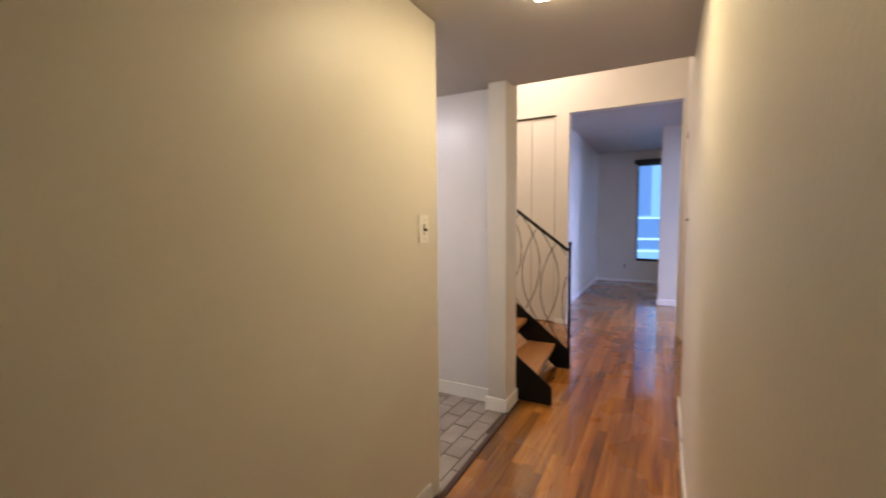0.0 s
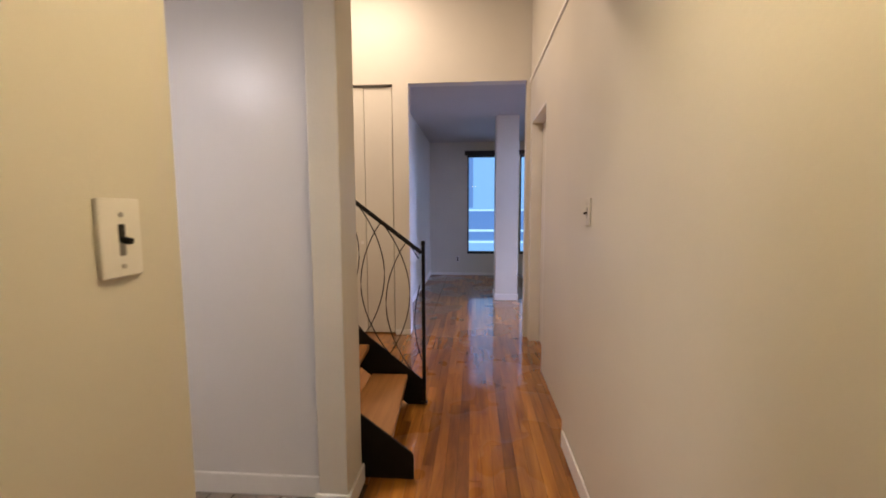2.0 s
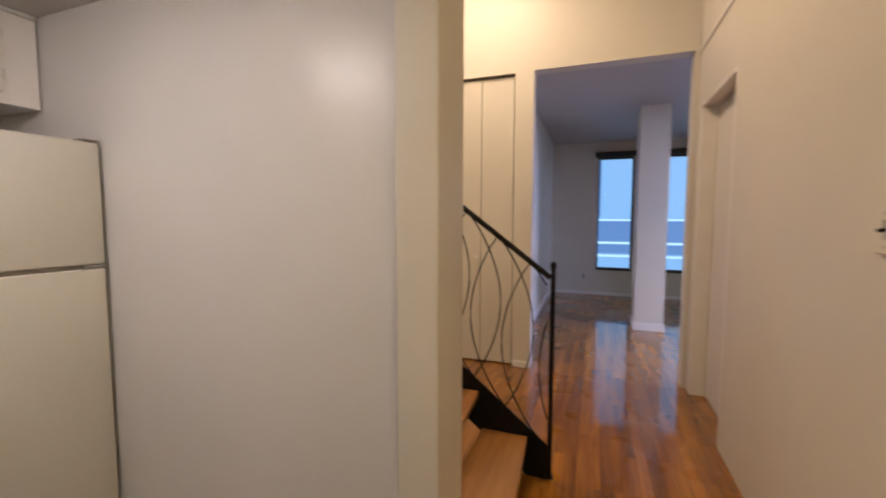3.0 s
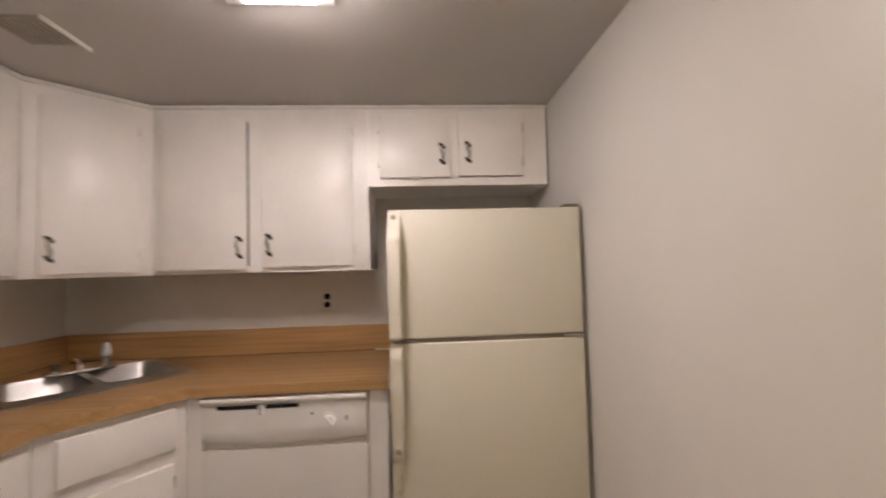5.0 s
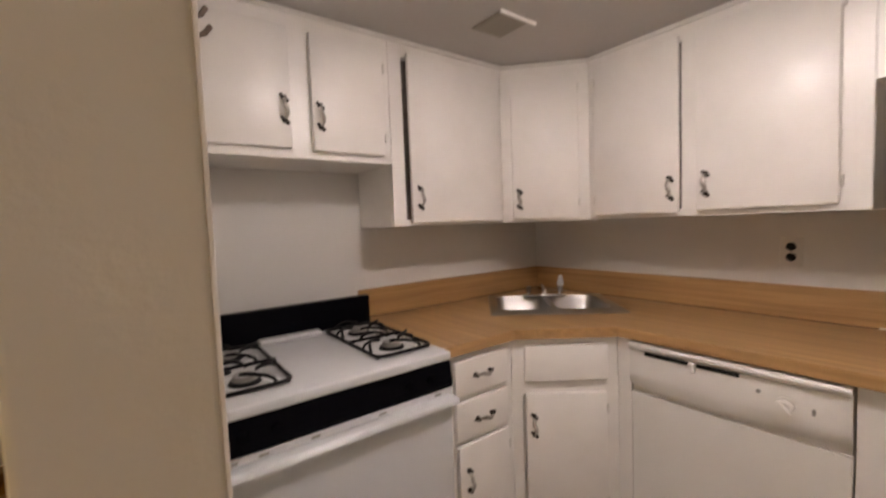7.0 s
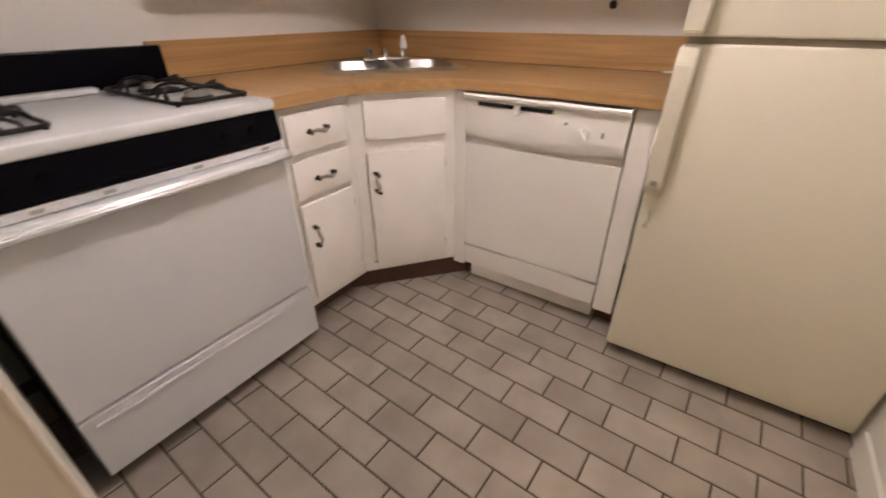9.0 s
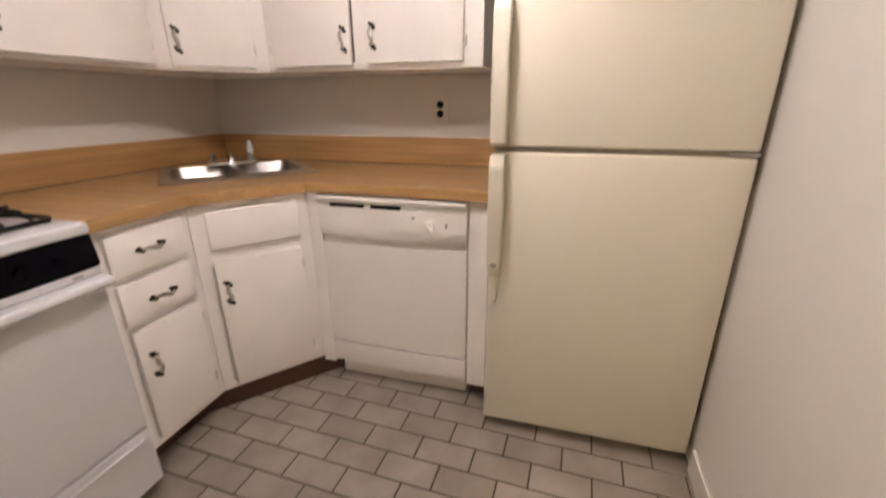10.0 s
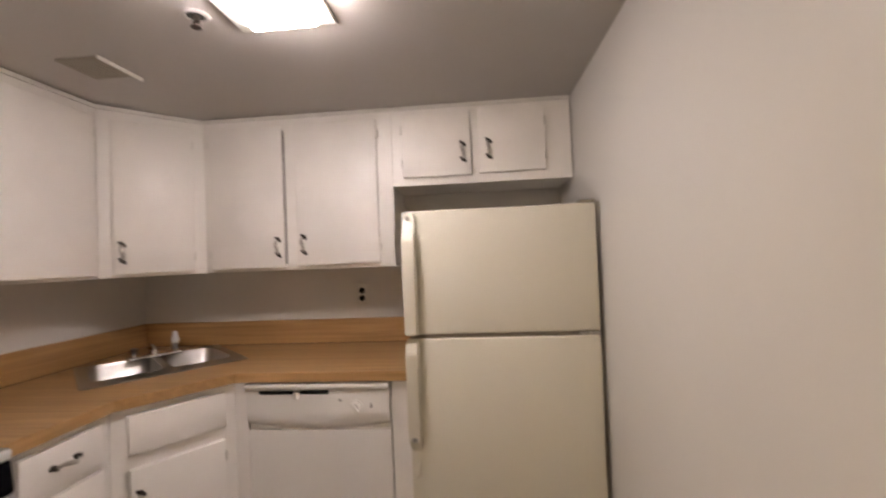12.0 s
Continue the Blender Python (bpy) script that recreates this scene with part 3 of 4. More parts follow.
local(box("caulk", KW + 0.0212, KW + 0.027, 2.262, 2.366, CT + 0.0005, CT + 0.008, TRIM, sp, bevel=0.002, label="white caulk bead"), sp)

# ---- sink and tap ----
sk = thing("kitchen_sink", (SC.x, SC.y, CT), "stainless steel double-bowl drop-in sink set across the counter corner", "sink", "", math.degrees(math.atan2(SV.y, SV.x)))
BOWL = (-0.141, 0.141)            # middles of the two bowls
BW2, BD, BY = 0.252, 0.36, -0.035


def bowl_ring(bm, cx, shrink, z, r=0.045):
    return [bm.verts.new((cx + x, BY + y, z)) for x, y in rounded(BW2 - shrink, BD - shrink, r)]


bm = bmesh.new()
top_loop = [bm.verts.new((x, y, 0.0045)) for x, y in rounded(SW - 0.008, SD - 0.008, 0.02)]
loops = [top_loop] + [bowl_ring(bm, cx, 0.0, 0.0040) for cx in BOWL]
es = [bm.edges.new((lp[i], lp[(i + 1) % len(lp)])) for lp in loops for i in range(len(lp))]
bmesh.ops.triangle_fill(bm, use_beauty=True, use_dissolve=False, edges=es)
low = [bm.verts.new((x, y, 0.0010)) for x, y in rounded(SW, SD, 0.02)]
for i in range(len(low)):
    k = (i + 1) % len(low)
    bm.faces.new((top_loop[i], top_loop[k], low[k], low[i]))
shade(part("rim", bm, STEEL, sk), 50)
for cx in BOWL:
    bm = bmesh.new()
    rings = [bowl_ring(bm, cx, 0.0, 0.0040), bowl_ring(bm, cx, 0.010, -0.006), bowl_ring(bm, cx, 0.035, -0.150, 0.05), bowl_ring(bm, cx, 0.085, -0.172, 0.05)]
    for A, B in zip(rings, rings[1:]):
        for i in range(len(A)):
            k = (i + 1) % len(A)
            bm.faces.new((A[i], A[k], B[k], B[i]))
    bm.faces.new(rings[-1])
    bmesh.ops.recalc_face_normals(bm, faces=bm.faces)
    bl = shade(part("bowl", bm, STEEL, sk), 50)
    cyl("drain", (cx, BY, -0.175), (cx, BY, -0.169), 0.038, CHROME, bl, n=24)
tp = thing("kitchen_tap", (*sink_xy(0, 0.185), CT + 0.005), "low chrome two-handle kitchen tap on the sink's back ledge", "tap", "", math.degrees(math.atan2(SV.y, SV.x)))
box("deck_plate", -0.115, 0.115, -0.028, 0.028, 0, 0.016, CHROME, tp, bevel=0.007)
cyl("body", (0, 0, 0.014), (0, 0, 0.036), 0.020, CHROME, tp, r1=0.016, n=20)
tube("spout", [(0, 0, 0.026), (0, -0.03, 0.040), (0, -0.08, 0.046), (0, -0.13, 0.042), (0, -0.152, 0.032), (0, -0.158, 0.020)], 0.0105, CHROME, tp, n=12)
for s in (-0.085, 0.085):
    h = cyl("handle", (s, 0, 0.014), (s, 0, 0.026), 0.012, CHROME, tp, r1=0.010, n=16)
    cyl("knob", (s, 0, 0.026), (s, 0, 0.054), 0.016, CHROME, h, r1=0.019, n=8)
    cyl("cap", (s, 0, 0.0542), (s, 0, 0.058), 0.014, NICKEL, h, r1=0.010, n=16)
sh = thing("side_sprayer", (*sink_xy(-0.095, 0.222), CT + 0.005), "small white side sprayer behind the chrome tap", "tap")
cyl("base", (0, 0, 0), (0, 0, 0.018), 0.019, CHROME, sh, r1=0.014, n=16)
cyl("stem", (0, 0, 0.018), (0, 0, 0.06), 0.012, APPL, sh, r1=0.016, n=16)
cyl("head", (0, 0, 0.06), (0, 0, 0.112), 0.021, APPL, sh, r1=0.010, n=16)

# ---- dishwasher ----
dx = thing("dishwasher", (-1.80, 1.979, 0), "white built-in dishwasher with a round dial, under the counter", "dishwasher", "", -90)
W = 0.305
box("tub", -W + 0.004, W - 0.004, -0.56, -0.028, 0.10, 0.862, APPL_D, dx)
box("door_panel", -W, W, -0.026, 0.0, 0.204, 0.674, APPL_D, dx, bevel=0.004)
box("recess", -W + 0.002, W - 0.002, -0.026, -0.008, 0.675, 0.708, APPL_D, dx)
NP = 14
bm = bmesh.new()
cols = []
for k in range(NP + 1):
    u = -1 + 2 * k / NP
    sag = 0.020 * (1 - u * u)
    prof = [(-0.026, 0.704 - sag), (0.002, 0.704 - sag), (0.012, 0.718 - sag), (0.016, 0.755), (0.013, 0.842), (0.018, 0.848), (0.026, 0.853), (0.028, 0.862), (0.024, 0.868), (-0.026, 0.868)]
    cols.append([bm.verts.new((u * W, y, z)) for y, z in prof])
for A, B in zip(cols, cols[1:]):
    for q in range(len(A)):
        k = (q + 1) % len(A)
        bm.faces.new((A[q], A[k], B[k], B[q]))
bm.faces.new(cols[0])
bm.faces.new(cols[-1][::-1])
bmesh.ops.recalc_face_normals(bm, faces=bm.faces)
cp = shade(part("control_panel", bm, APPL_D, dx), 40)
for a, b in ((0.247, 0.098), (0.072, -0.050)):
    box("vent_slot", b, a, 0.0125, 0.0165, 0.826, 0.840, BLACK_M, dx)
box("latch", 0.074, 0.096, 0.012, 0.032, 0.806, 0.840, APPL_D, dx, bevel=0.006)
dl = cyl("dial", (-0.165, 0.014, 0.775), (-0.165, 0.020, 0.775), 0.026, APPL_D, dx, n=28)
cyl("knob", (-0.165, 0.020, 0.775), (-0.165, 0.036, 0.775), 0.020, APPL_D, dl, r1=0.017, n=28)
box("pointer", -0.006, 0.006, 0.034, 0.044, -0.023, 0.023, APPL_D, dl, bevel=0.003, m=Matrix.Translation((-0.165, 0, 0.775)) @ pose(0, 0, 0, 0, 40, 0))
cyl("button", (-0.10, 0.013, 0.800), (-0.10, 0.018, 0.800), 0.006, GREY, dx, n=14)
box("indicator", -0.232, -0.224, 0.013, 0.0165, 0.768, 0.786, GREY, dx)
box("lower_panel", -W, W, -0.024, 0.001, 0.102, 0.194, APPL_D, dx, bevel=0.003)
box("kick_plate", -W + 0.01, W - 0.01, -0.08, -0.055, 0.004, 0.10, APPL_D, dx, bevel=0.002)

# ---- fridge ----
fr = thing("fridge", (-1.68, 2.743, 0), "almond-coloured top-freezer fridge with long handles beside the kitchen wall", "fridge", "", -90)
W = 0.359
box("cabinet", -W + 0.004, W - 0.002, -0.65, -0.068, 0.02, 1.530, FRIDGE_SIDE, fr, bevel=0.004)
box("freezer_door", -W, W, -0.064, 0.0, 1.079, 1.550, FRIDGE, fr, bevel=0.009, seg=3)
box("fridge_door", -W, W, -0.064, 0.0, 0.045, 1.063, FRIDGE, fr, bevel=0.009, seg=3)
# dark strip that fills the gap between the two doors
box("door_gap_strip", -W + 0.01, W - 0.01, -0.068, -0.010, 1.060, 1.082, FRIDGE_SIDE, fr)
box("grille", -W + 0.02, W - 0.02, -0.10, -0.05, 0.004, 0.042, BLACK_M, fr)
hu = [(-0.001, 1.082), (0.026, 1.081), (0.046, 1.090), (0.054, 1.16), (0.056, 1.36), (0.050, 1.44), (0.024, 1.49), (0.012, 1.542), (-0.001, 1.544)]
h1 = prism("freezer_handle", hu, W - 0.046, W - 0.001, FRIDGE, fr, "x", bevel=0.004)
hl = [(-0.001, 0.640), (0.006, 0.655), (0.038, 0.690), (0.052, 0.76), (0.054, 1.02), (0.040, 1.056), (-0.001, 1.060)]
h2 = prism("fridge_handle", hl, W - 0.046, W - 0.001, FRIDGE, fr, "x", bevel=0.004)
box("handle_cap", W - 0.034, W - 0.014, 0.0375, 0.0465, 0.692, 0.708, GREY, h2, bevel=0.004)
cyl("badge", (W - 0.022, 0.010, 1.520), (W - 0.022, 0.024, 1.520), 0.009, NICKEL, h1, n=18)
tube("handle_tail", [(W - 0.030, 0.003, 0.60), (W - 0.032, 0.006, 0.57), (W - 0.026, 0.008, 0.545), (W - 0.018, 0.006, 0.55)], 0.004, FRIDGE, fr, n=6)
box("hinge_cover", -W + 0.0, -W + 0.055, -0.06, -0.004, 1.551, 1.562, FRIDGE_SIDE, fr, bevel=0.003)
box("middle_hinge", -W, -W + 0.075, -0.03, 0.004, 1.066, 1.076, NICKEL, fr, bevel=0.002)

# ---- stove ----
st = thing("gas_stove", (-0.755, 1.43, 0), "white four-burner gas stove with black control panel and iron grates", "stove")
W = 0.360
box("body", -W, W, -0.57, -0.035, 0.055, 0.890, APPL, st)
# thin black strip along the stove's hall-side flank
box("side_dark_strip", W + 0.0005, W + 0.004, -0.57, -0.02, 0.055, 0.90, BLACK_M, st)
ctp = box("cooktop", -W, W, -0.575, 0.006, 0.891, 0.923, APPL, st, bevel=0.010, seg=3)
prism("control_panel", [(-0.034, 0.803), (0.004, 0.803), (0.008, 0.814), (-0.002, 0.889), (-0.034, 0.889)], -W, W, BLACK, st, "x", bevel=0.003)
for x in (-0.275, -0.195, 0.195, 0.275):
    kn = cyl("knob", (x, 0.002, 0.846), (x, 0.011, 0.845), 0.017, BLACK, st, r1=0.014, n=16, label="black control knob")
    box("knob_grip", x - 0.003, x + 0.003, 0.0105, 0.016, 0.832, 0.858, BLACK, kn, bevel=0.001)
box("door_rim", -W, W, -0.034, 0.002, 0.779, 0.801, APPL, st, bevel=0.003)
for x in (-0.30, -0.10, 0.10, 0.23, 0.30):
    box("rim_slot", x - 0.012, x + 0.012, 0.001, 0.0035, 0.786, 0.794, GREY, st)
od = box("oven_door", -W, W, -0.034, -0.002, 0.268, 0.778, APPL, st, bevel=0.006)
prism("handle", [(-0.007, 0.752), (0.028, 0.748), (0.038, 0.754), (0.038, 0.765), (0.030, 0.774), (-0.007, 0.777)], -W - 0.004, W + 0.004, APPL, od, "x", bevel=0.003)
dr = box("drawer", -W, W, -0.034, 0.0, 0.055, 0.260, APPL, st, bevel=0.005)
box("drawer_lip", -W + 0.03, W - 0.03, -0.001, 0.008, 0.222, 0.236, APPL, dr, bevel=0.003)
for x in (-W + 0.03, W - 0.03):
    for y in (-0.52, -0.08):
        cyl("leg", (x, y, 0), (x, y, 0.056), 0.014, BLACK_M, st, n=10)
box("backguard", -W, W, -0.615, -0.577, 0.88, 1.042, BLACK, st, bevel=0.006)
box("vent_ridge", -0.115, 0.115, -0.560, -0.505, 0.9235, 0.941, APPL, st, bevel=0.007, seg=3)
for y in (-0.545, -0.528):
    box("vent_slot", -0.098, 0.098, y, y + 0.006, 0.9412, 0.9420, GREY, st)
CZ = 0.9235                      # top of the cooktop
for s in (-1, 1):
    cx = s * 0.232
    for cy in (-0.425, -0.165):
        bm = bmesh.new()
        n = 28
        for r0, r1, z0, z1 in ((0.092, 0.080, CZ + 0.0005, CZ + 0.003), (0.080, 0.056, CZ + 0.003, CZ + 0.001)):
            A = [bm.verts.new((cx + r0 * math.cos(2 * math.pi * i / n), cy + r0 * math.sin(2 * math.pi * i / n), z0)) for i in range(n)]
            B = [bm.verts.new((cx + r1 * math.cos(2 * math.pi * i / n), cy + r1 * math.sin(2 * math.pi * i / n), z1)) for i in range(n)]
            for i in range(n):
                j = (i + 1) % n
                bm.faces.new((A[i], A[j], B[j], B[i]))
        shade(part("drip_bowl", bm, APPL, st))
        bn = cyl("burner", (cx, cy, CZ), (cx, cy, CZ + 0.010), 0.044, BLACK_M, st, r1=0.038, n=24)
        cyl("cap", (cx, cy, CZ + 0.0102), (cx, cy, CZ + 0.024), 0.034, BURNER, bn, r1=0.030, n=24)
    gr = new("grate")
    gr.parent = st
    tagged(gr, "black iron double grate")
    bm = bmesh.new()
    z = CZ + 0.010
    add_tube(bm, [(cx + x, -0.295 + y, z) for x, y in rounded(0.205, 0.450, 0.03)], 0.0058, 6, True)
    add_tube(bm, [(cx - 0.1, -0.295, z), (cx + 0.1, -0.295, z)], 0.0055, 6)
    for x in (-0.095, 0.095):
        for y in (-0.505, -0.295, -0.085):
            add_tube(bm, [(cx + x, y, z), (cx + x, y, CZ + 0.0005)], 0.006, 6)
    bmesh.ops.recalc_face_normals(bm, faces=bm.faces)
    shade(part("grate_frame", bm, BLACK_M, gr), 60)
    for cy in (-0.407, -0.183):
        for ax, ay, bx, by in ((0.100, 0.062, 0.030, -0.012), (-0.062, 0.106, 0.012, 0.030), (-0.100, -0.062, -0.030, 0.012), (0.062, -0.106, -0.012, -0.030)):
            run = []
            for u, h in ((0, 0.0), (0.06, 0.012), (0.20, 0.022), (0.45, 0.027), (0.75, 0.026), (1, 0.019)):
                w = 0.022 * math.sin(math.pi * u)
                px, py = ax + (bx - ax) * u, ay + (by - ay) * u
                q = math.hypot(bx - ax, by - ay)
                run.append((cx + px - (by - ay) / q * w * 0.8, cy + py + (bx - ax) / q * w * 0.8, z + h))
            tube("grate_finger", run, 0.0050, BLACK_M, gr, n=6)
        tube("grate_finger", [(cx - 0.1, cy, z), (cx - 0.092, cy, z + 0.014), (cx - 0.070, cy, z + 0.022), (cx - 0.036, cy, z + 0.020)], 0.0045, BLACK_M, gr, n=6)
        tube("grate_finger", [(cx + 0.1, cy, z), (cx + 0.092, cy, z + 0.014), (cx + 0.070, cy, z + 0.022), (cx + 0.036, cy, z + 0.020)], 0.0045, BLACK_M, gr, n=6)

# ---- ceiling things ----
kl = thing("ceiling_light", (-1.155, 2.131, CEIL_K), "lit square kitchen ceiling light in a pale metal frame", "ceiling light")
bm = bmesh.new()
for x0, x1, y0, y1 in ((-0.160, -0.124, -0.146, 0.146), (0.124, 0.160, -0.146, 0.146), (-0.124, 0.124, -0.146, -0.112), (-0.124, 0.124, 0.118, 0.146)):
    add_box(bm, x0, x1, y0, y1, -0.016, -0.001, 0.003)
shade(part("frame", bm, TRIM, kl))
prism("diffuser", [(-0.098, -0.078), (0.135, -0.078), (0.135, 0.112), (0.110, 0.130), (-0.075, 0.130), (-0.098, 0.112)], -0.055, -0.0165, LAMP_GLOW, kl, bevel=0.006)
hl_ = thing("ceiling_light", (0.327, 2.023, CEIL), "lit square hall ceiling light giving yellow light", "ceiling light")
box("frame", -0.15, 0.15, -0.15, 0.15, -0.012, -0.001, TRIM, hl_, bevel=0.003)
box("diffuser", -0.131, 0.131, -0.131, 0.131, -0.034, -0.0125, LAMP_GLOW_Y, hl_, bevel=0.004)
sp = thing("sprinkler", (-1.234, 1.893, CEIL_K), "small dark fire sprinkler in a pale ring on the ceiling", "sprinkler")
bm = bmesh.new()
rs = [[bm.verts.new((r0 * math.cos(2 * math.pi * i / 24), r0 * math.sin(2 * math.pi * i / 24), z)) for i in range(24)] for r0, z in ((0.038, -0.0005), (0.036, -0.006), (0.027, -0.007), (0.025, -0.001))]
for A, B in zip(rs, rs[1:]):
    for i in range(24):
        bm.faces.new((A[i], A[(i + 1) % 24], B[(i + 1) % 24], B[i]))
bmesh.ops.recalc_face_normals(bm, faces=bm.faces)
shade(part("escutcheon", bm, CEIL_M, sp, "pale painted ring"), 50)
# flat dark disc painted as the shade within the ring's cup
cyl("recess", (0, 0, -0.0025), (0, 0, -0.0006), 0.0245, DARK, sp, n=24)
cyl("body", (0, 0, -0.018), (0, 0, -0.003), 0.011, OXIDE, sp, n=12)
tube("yoke", [(-0.010, 0, -0.016), (-0.013, 0, -0.024), (0, 0, -0.034), (0.013, 0, -0.024), (0.010, 0, -0.016)], 0.004, OXIDE, sp, n=6)
cyl("deflector", (0, 0, -0.037), (0, 0, -0.034), 0.014, OXIDE, sp, n=16)
vt = thing("ceiling_vent", (-1.467, 1.350, CEIL_K), "small square beige ceiling vent with one bent-down pale edge", "ceiling vent")
bm = bmesh.new()
add_box(bm, -0.074, 0.074, -0.074, 0.078, -0.010, -0.001, 0.002)
shade(part("frame", bm, VENT, vt, "dull beige frame"))
for k in range(8):
    y = -0.060 + k * 0.017
    box("slat", -0.064, 0.064, y, y + 0.010, -0.013, -0.0105, VENT, vt)
box("loose_edge", -0.108, 0.080, 0.080, 0.088, -0.015, -0.001, TRIM, vt, bevel=0.003)

# ---- hooks on the wall stub ----
hk = thing("hook_rail", (HX0 - WT, 1.98, 1.54), "black iron rail with worn curved hooks on a wall", "hook rail", "", 90)
box("plate", -0.012, 0.012, 0.0005, 0.006, 0.03, 0.30, BLACK_M, hk, bevel=0.002)
prism("bracket", [(0.0065, 0.022), (0.012, 0.028), (0.020, 0.052), (0.028, 0.078), (0.046, 0.150), (0.052, 0.250), (0.040, 0.250), (0.030, 0.150), (0.014, 0.078), (0.0065, 0.055)], -0.009, 0.009, BLACK_M, hk, "x", bevel=0.002)
box("clip", -0.012, 0.012, 0.0062, 0.013, 0.070, 0.090, BLACK_M, hk, bevel=0.002)
for z, k in ((0.011, 1.0), (0.030, 0.92)):
    tube("hook", [(0, 0.003, z + 0.014), (0, 0.008, z + 0.006), (0, 0.015, z + 0.001), (0, 0.023 * k, z), (0, 0.031 * k, z + 0.004), (0, 0.037 * k, z + 0.013)], 0.0028, HOOK, hk, n=8, label="worn coppery iron hook")

# ---- stair ----
def hthing(name, place, *rest):
    e = thing(name, (hx(place[0]), hy(place[1]), HS * place[2]), *rest)
    e.scale = (HS, HS, HS)
    return e



sr = hthing("staircase", (0, 3.69, 0), "open staircase with varnished wood treads between black steel stringers", "staircase")
def loc(ob, v):
    ob.location = v
    return ob
N = 10
RUN, RISE = 0.258, 0.20
def top(x, z0=0.165, s=0.80):
    return z0 + s * (-0.023 - x)
xe = -0.10 - RUN * N


def nose(x, z, a0, a1, r=0.045, n=5):
    """A rounded corner of a stringer."""
    return [(x - r + r * math.cos(radians(a0 + (a1 - a0) * k / n)), z - r + r * math.sin(radians(a0 + (a1 - a0) * k / n))) for k in range(n + 1)]


loc(prism("stringer", [(0.022, 0.0)] + nose(0.022, 0.150, 0, 50) + [(xe, 0.13 + 0.755 * (0.022 - xe)), (xe, -0.24 + 0.755 * (0.022 - xe)), (-0.34, 0.0)], 3.285, 3.297, BLACK_M, sr, "y", label="black steel stringer"), (0, -3.69, 0))
loc(prism("stringer", [(-0.018, 0.0), (-0.018, 0.165), (xe, top(xe)), (xe, top(xe) - 0.30), (-0.13, 0.0)], 4.062, 4.074, BLACK_M, sr, "y", label="black steel stringer"), (0, -3.69, 0))
for k in range(N):
    xf = -0.085 - RUN * k
    z = RISE * (k + 1) + 0.01
    loc(prism("tread", [(xf, 3.298), (xf - 0.285, 3.298), (xf - 0.285, 4.061), (xf - 0.045, 4.061)], z - 0.035, z, TREAD, sr, "z", bevel=0.003, label="varnished wood tread"), (0, -3.69, 0))
def rail_z(x):
    return 1.035 + 0.765 * (-0.034 - x)
rl = hthing("stair_railing", (-0.018, 4.068, 0), "black wrought-iron stair railing with overlapping curved bars", "stair railing")
V = Vector((0.018, -4.068, 0))
loc(box("post", -0.029, -0.007, 4.057, 4.079, 0.02, 1.085, BLACK_M, rl, bevel=0.003), V)
loc(cyl("finial", (-0.018, 4.068, 1.085), (-0.018, 4.068, 1.110), 0.016, BLACK_M, rl, r1=0.011), V)
loc(box("foot_plate", -0.040, 0.004, 4.050, 4.086, 0.012, 0.022, BLACK_M, rl, bevel=0.002), V)
loc(tube("handrail", [(-0.03, 4.068, rail_z(-0.03)), (-1.2, 4.068, rail_z(-1.2)), (-2.4, 4.068, rail_z(-2.4))], 0.014, BLACK_M, rl, n=10), V)
def bar(xr, bow):
    xb = xr + 0.045
    zt, zb = rail_z(xr), top(xb)
    pts = []
    for k in range(17):
        u = k / 16
        pts.append((xr + (xb - xr) * u + bow * math.sin(math.pi * u) ** 0.85, 4.068, zt + (zb - zt) * u))
    run = []
    for p in pts + [(1, 0, 0)]:
        if p[0] < -0.022:
            run.append(p)
        else:
            if len(run) > 2:
                loc(tube("curved_bar", run, 0.0038, BLACK_M, rl, n=6), V)
            run = []
for k in range(12):
    xr = -0.127 - 0.168 * k
    bar(xr, -0.166)
    bar(xr, 0.162)
bar(0.03, -0.13)

# ---- doors ----
cd = hthing("closet_door", (-0.82, FY + 0.03, 0), "closed cream-painted double closet doors with a small knob", "closet door")
box("leaf", -0.345, 0.012, 0, 0.03, 0.012, 2.545, WALL, cd, bevel=0.002)
lf = box("leaf", 0.017, 0.302, 0.004, 0.034, 0.012, 2.545, WALL, cd, bevel=0.002)
cyl("knob", (-0.02, -0.03, 0.975), (-0.02, 0.0, 0.975), 0.019, TRIM, cd, r1=0.010, n=16)
# dark sheet behind both leaves makes the shade seen in their gaps
box("closet_gap_shade", -0.35, 0.314, 0.045, 0.06, 0.0, 2.559, DARK, cd)
sd = hthing("side_door", (EX + 0.10, 5.095, 0), "closed white-painted side door set back in its opening", "door", "", 90)
box("slab", -0.370, 0.370, -0.04, 0.0, 0.012, 2.115, WALL, sd, bevel=0.003)
structure(hbox("door_jamb_far", EX + 0.001, EX + 0.118, DY1 - 0.022, DY1 - 0.001, 0, DZ - 0.001, TRIM))
structure(hbox("door_jamb_near", EX + 0.001, EX + 0.118, DY0 + 0.001, DY0 + 0.022, 0, DZ - 0.001, TRIM))
structure(hbox("door_jamb_head", EX + 0.001, EX + 0.118, DY0 + 0.023, DY1 - 0.023, DZ - 0.022, DZ - 0.001, TRIM))
# unseen dark sheet added behind the slab to shade the gaps round it
structure(hbox("door_gap_shade", EX + 0.14, EX + 0.2, 4.3, 5.59, 0, 2.6, DARK))

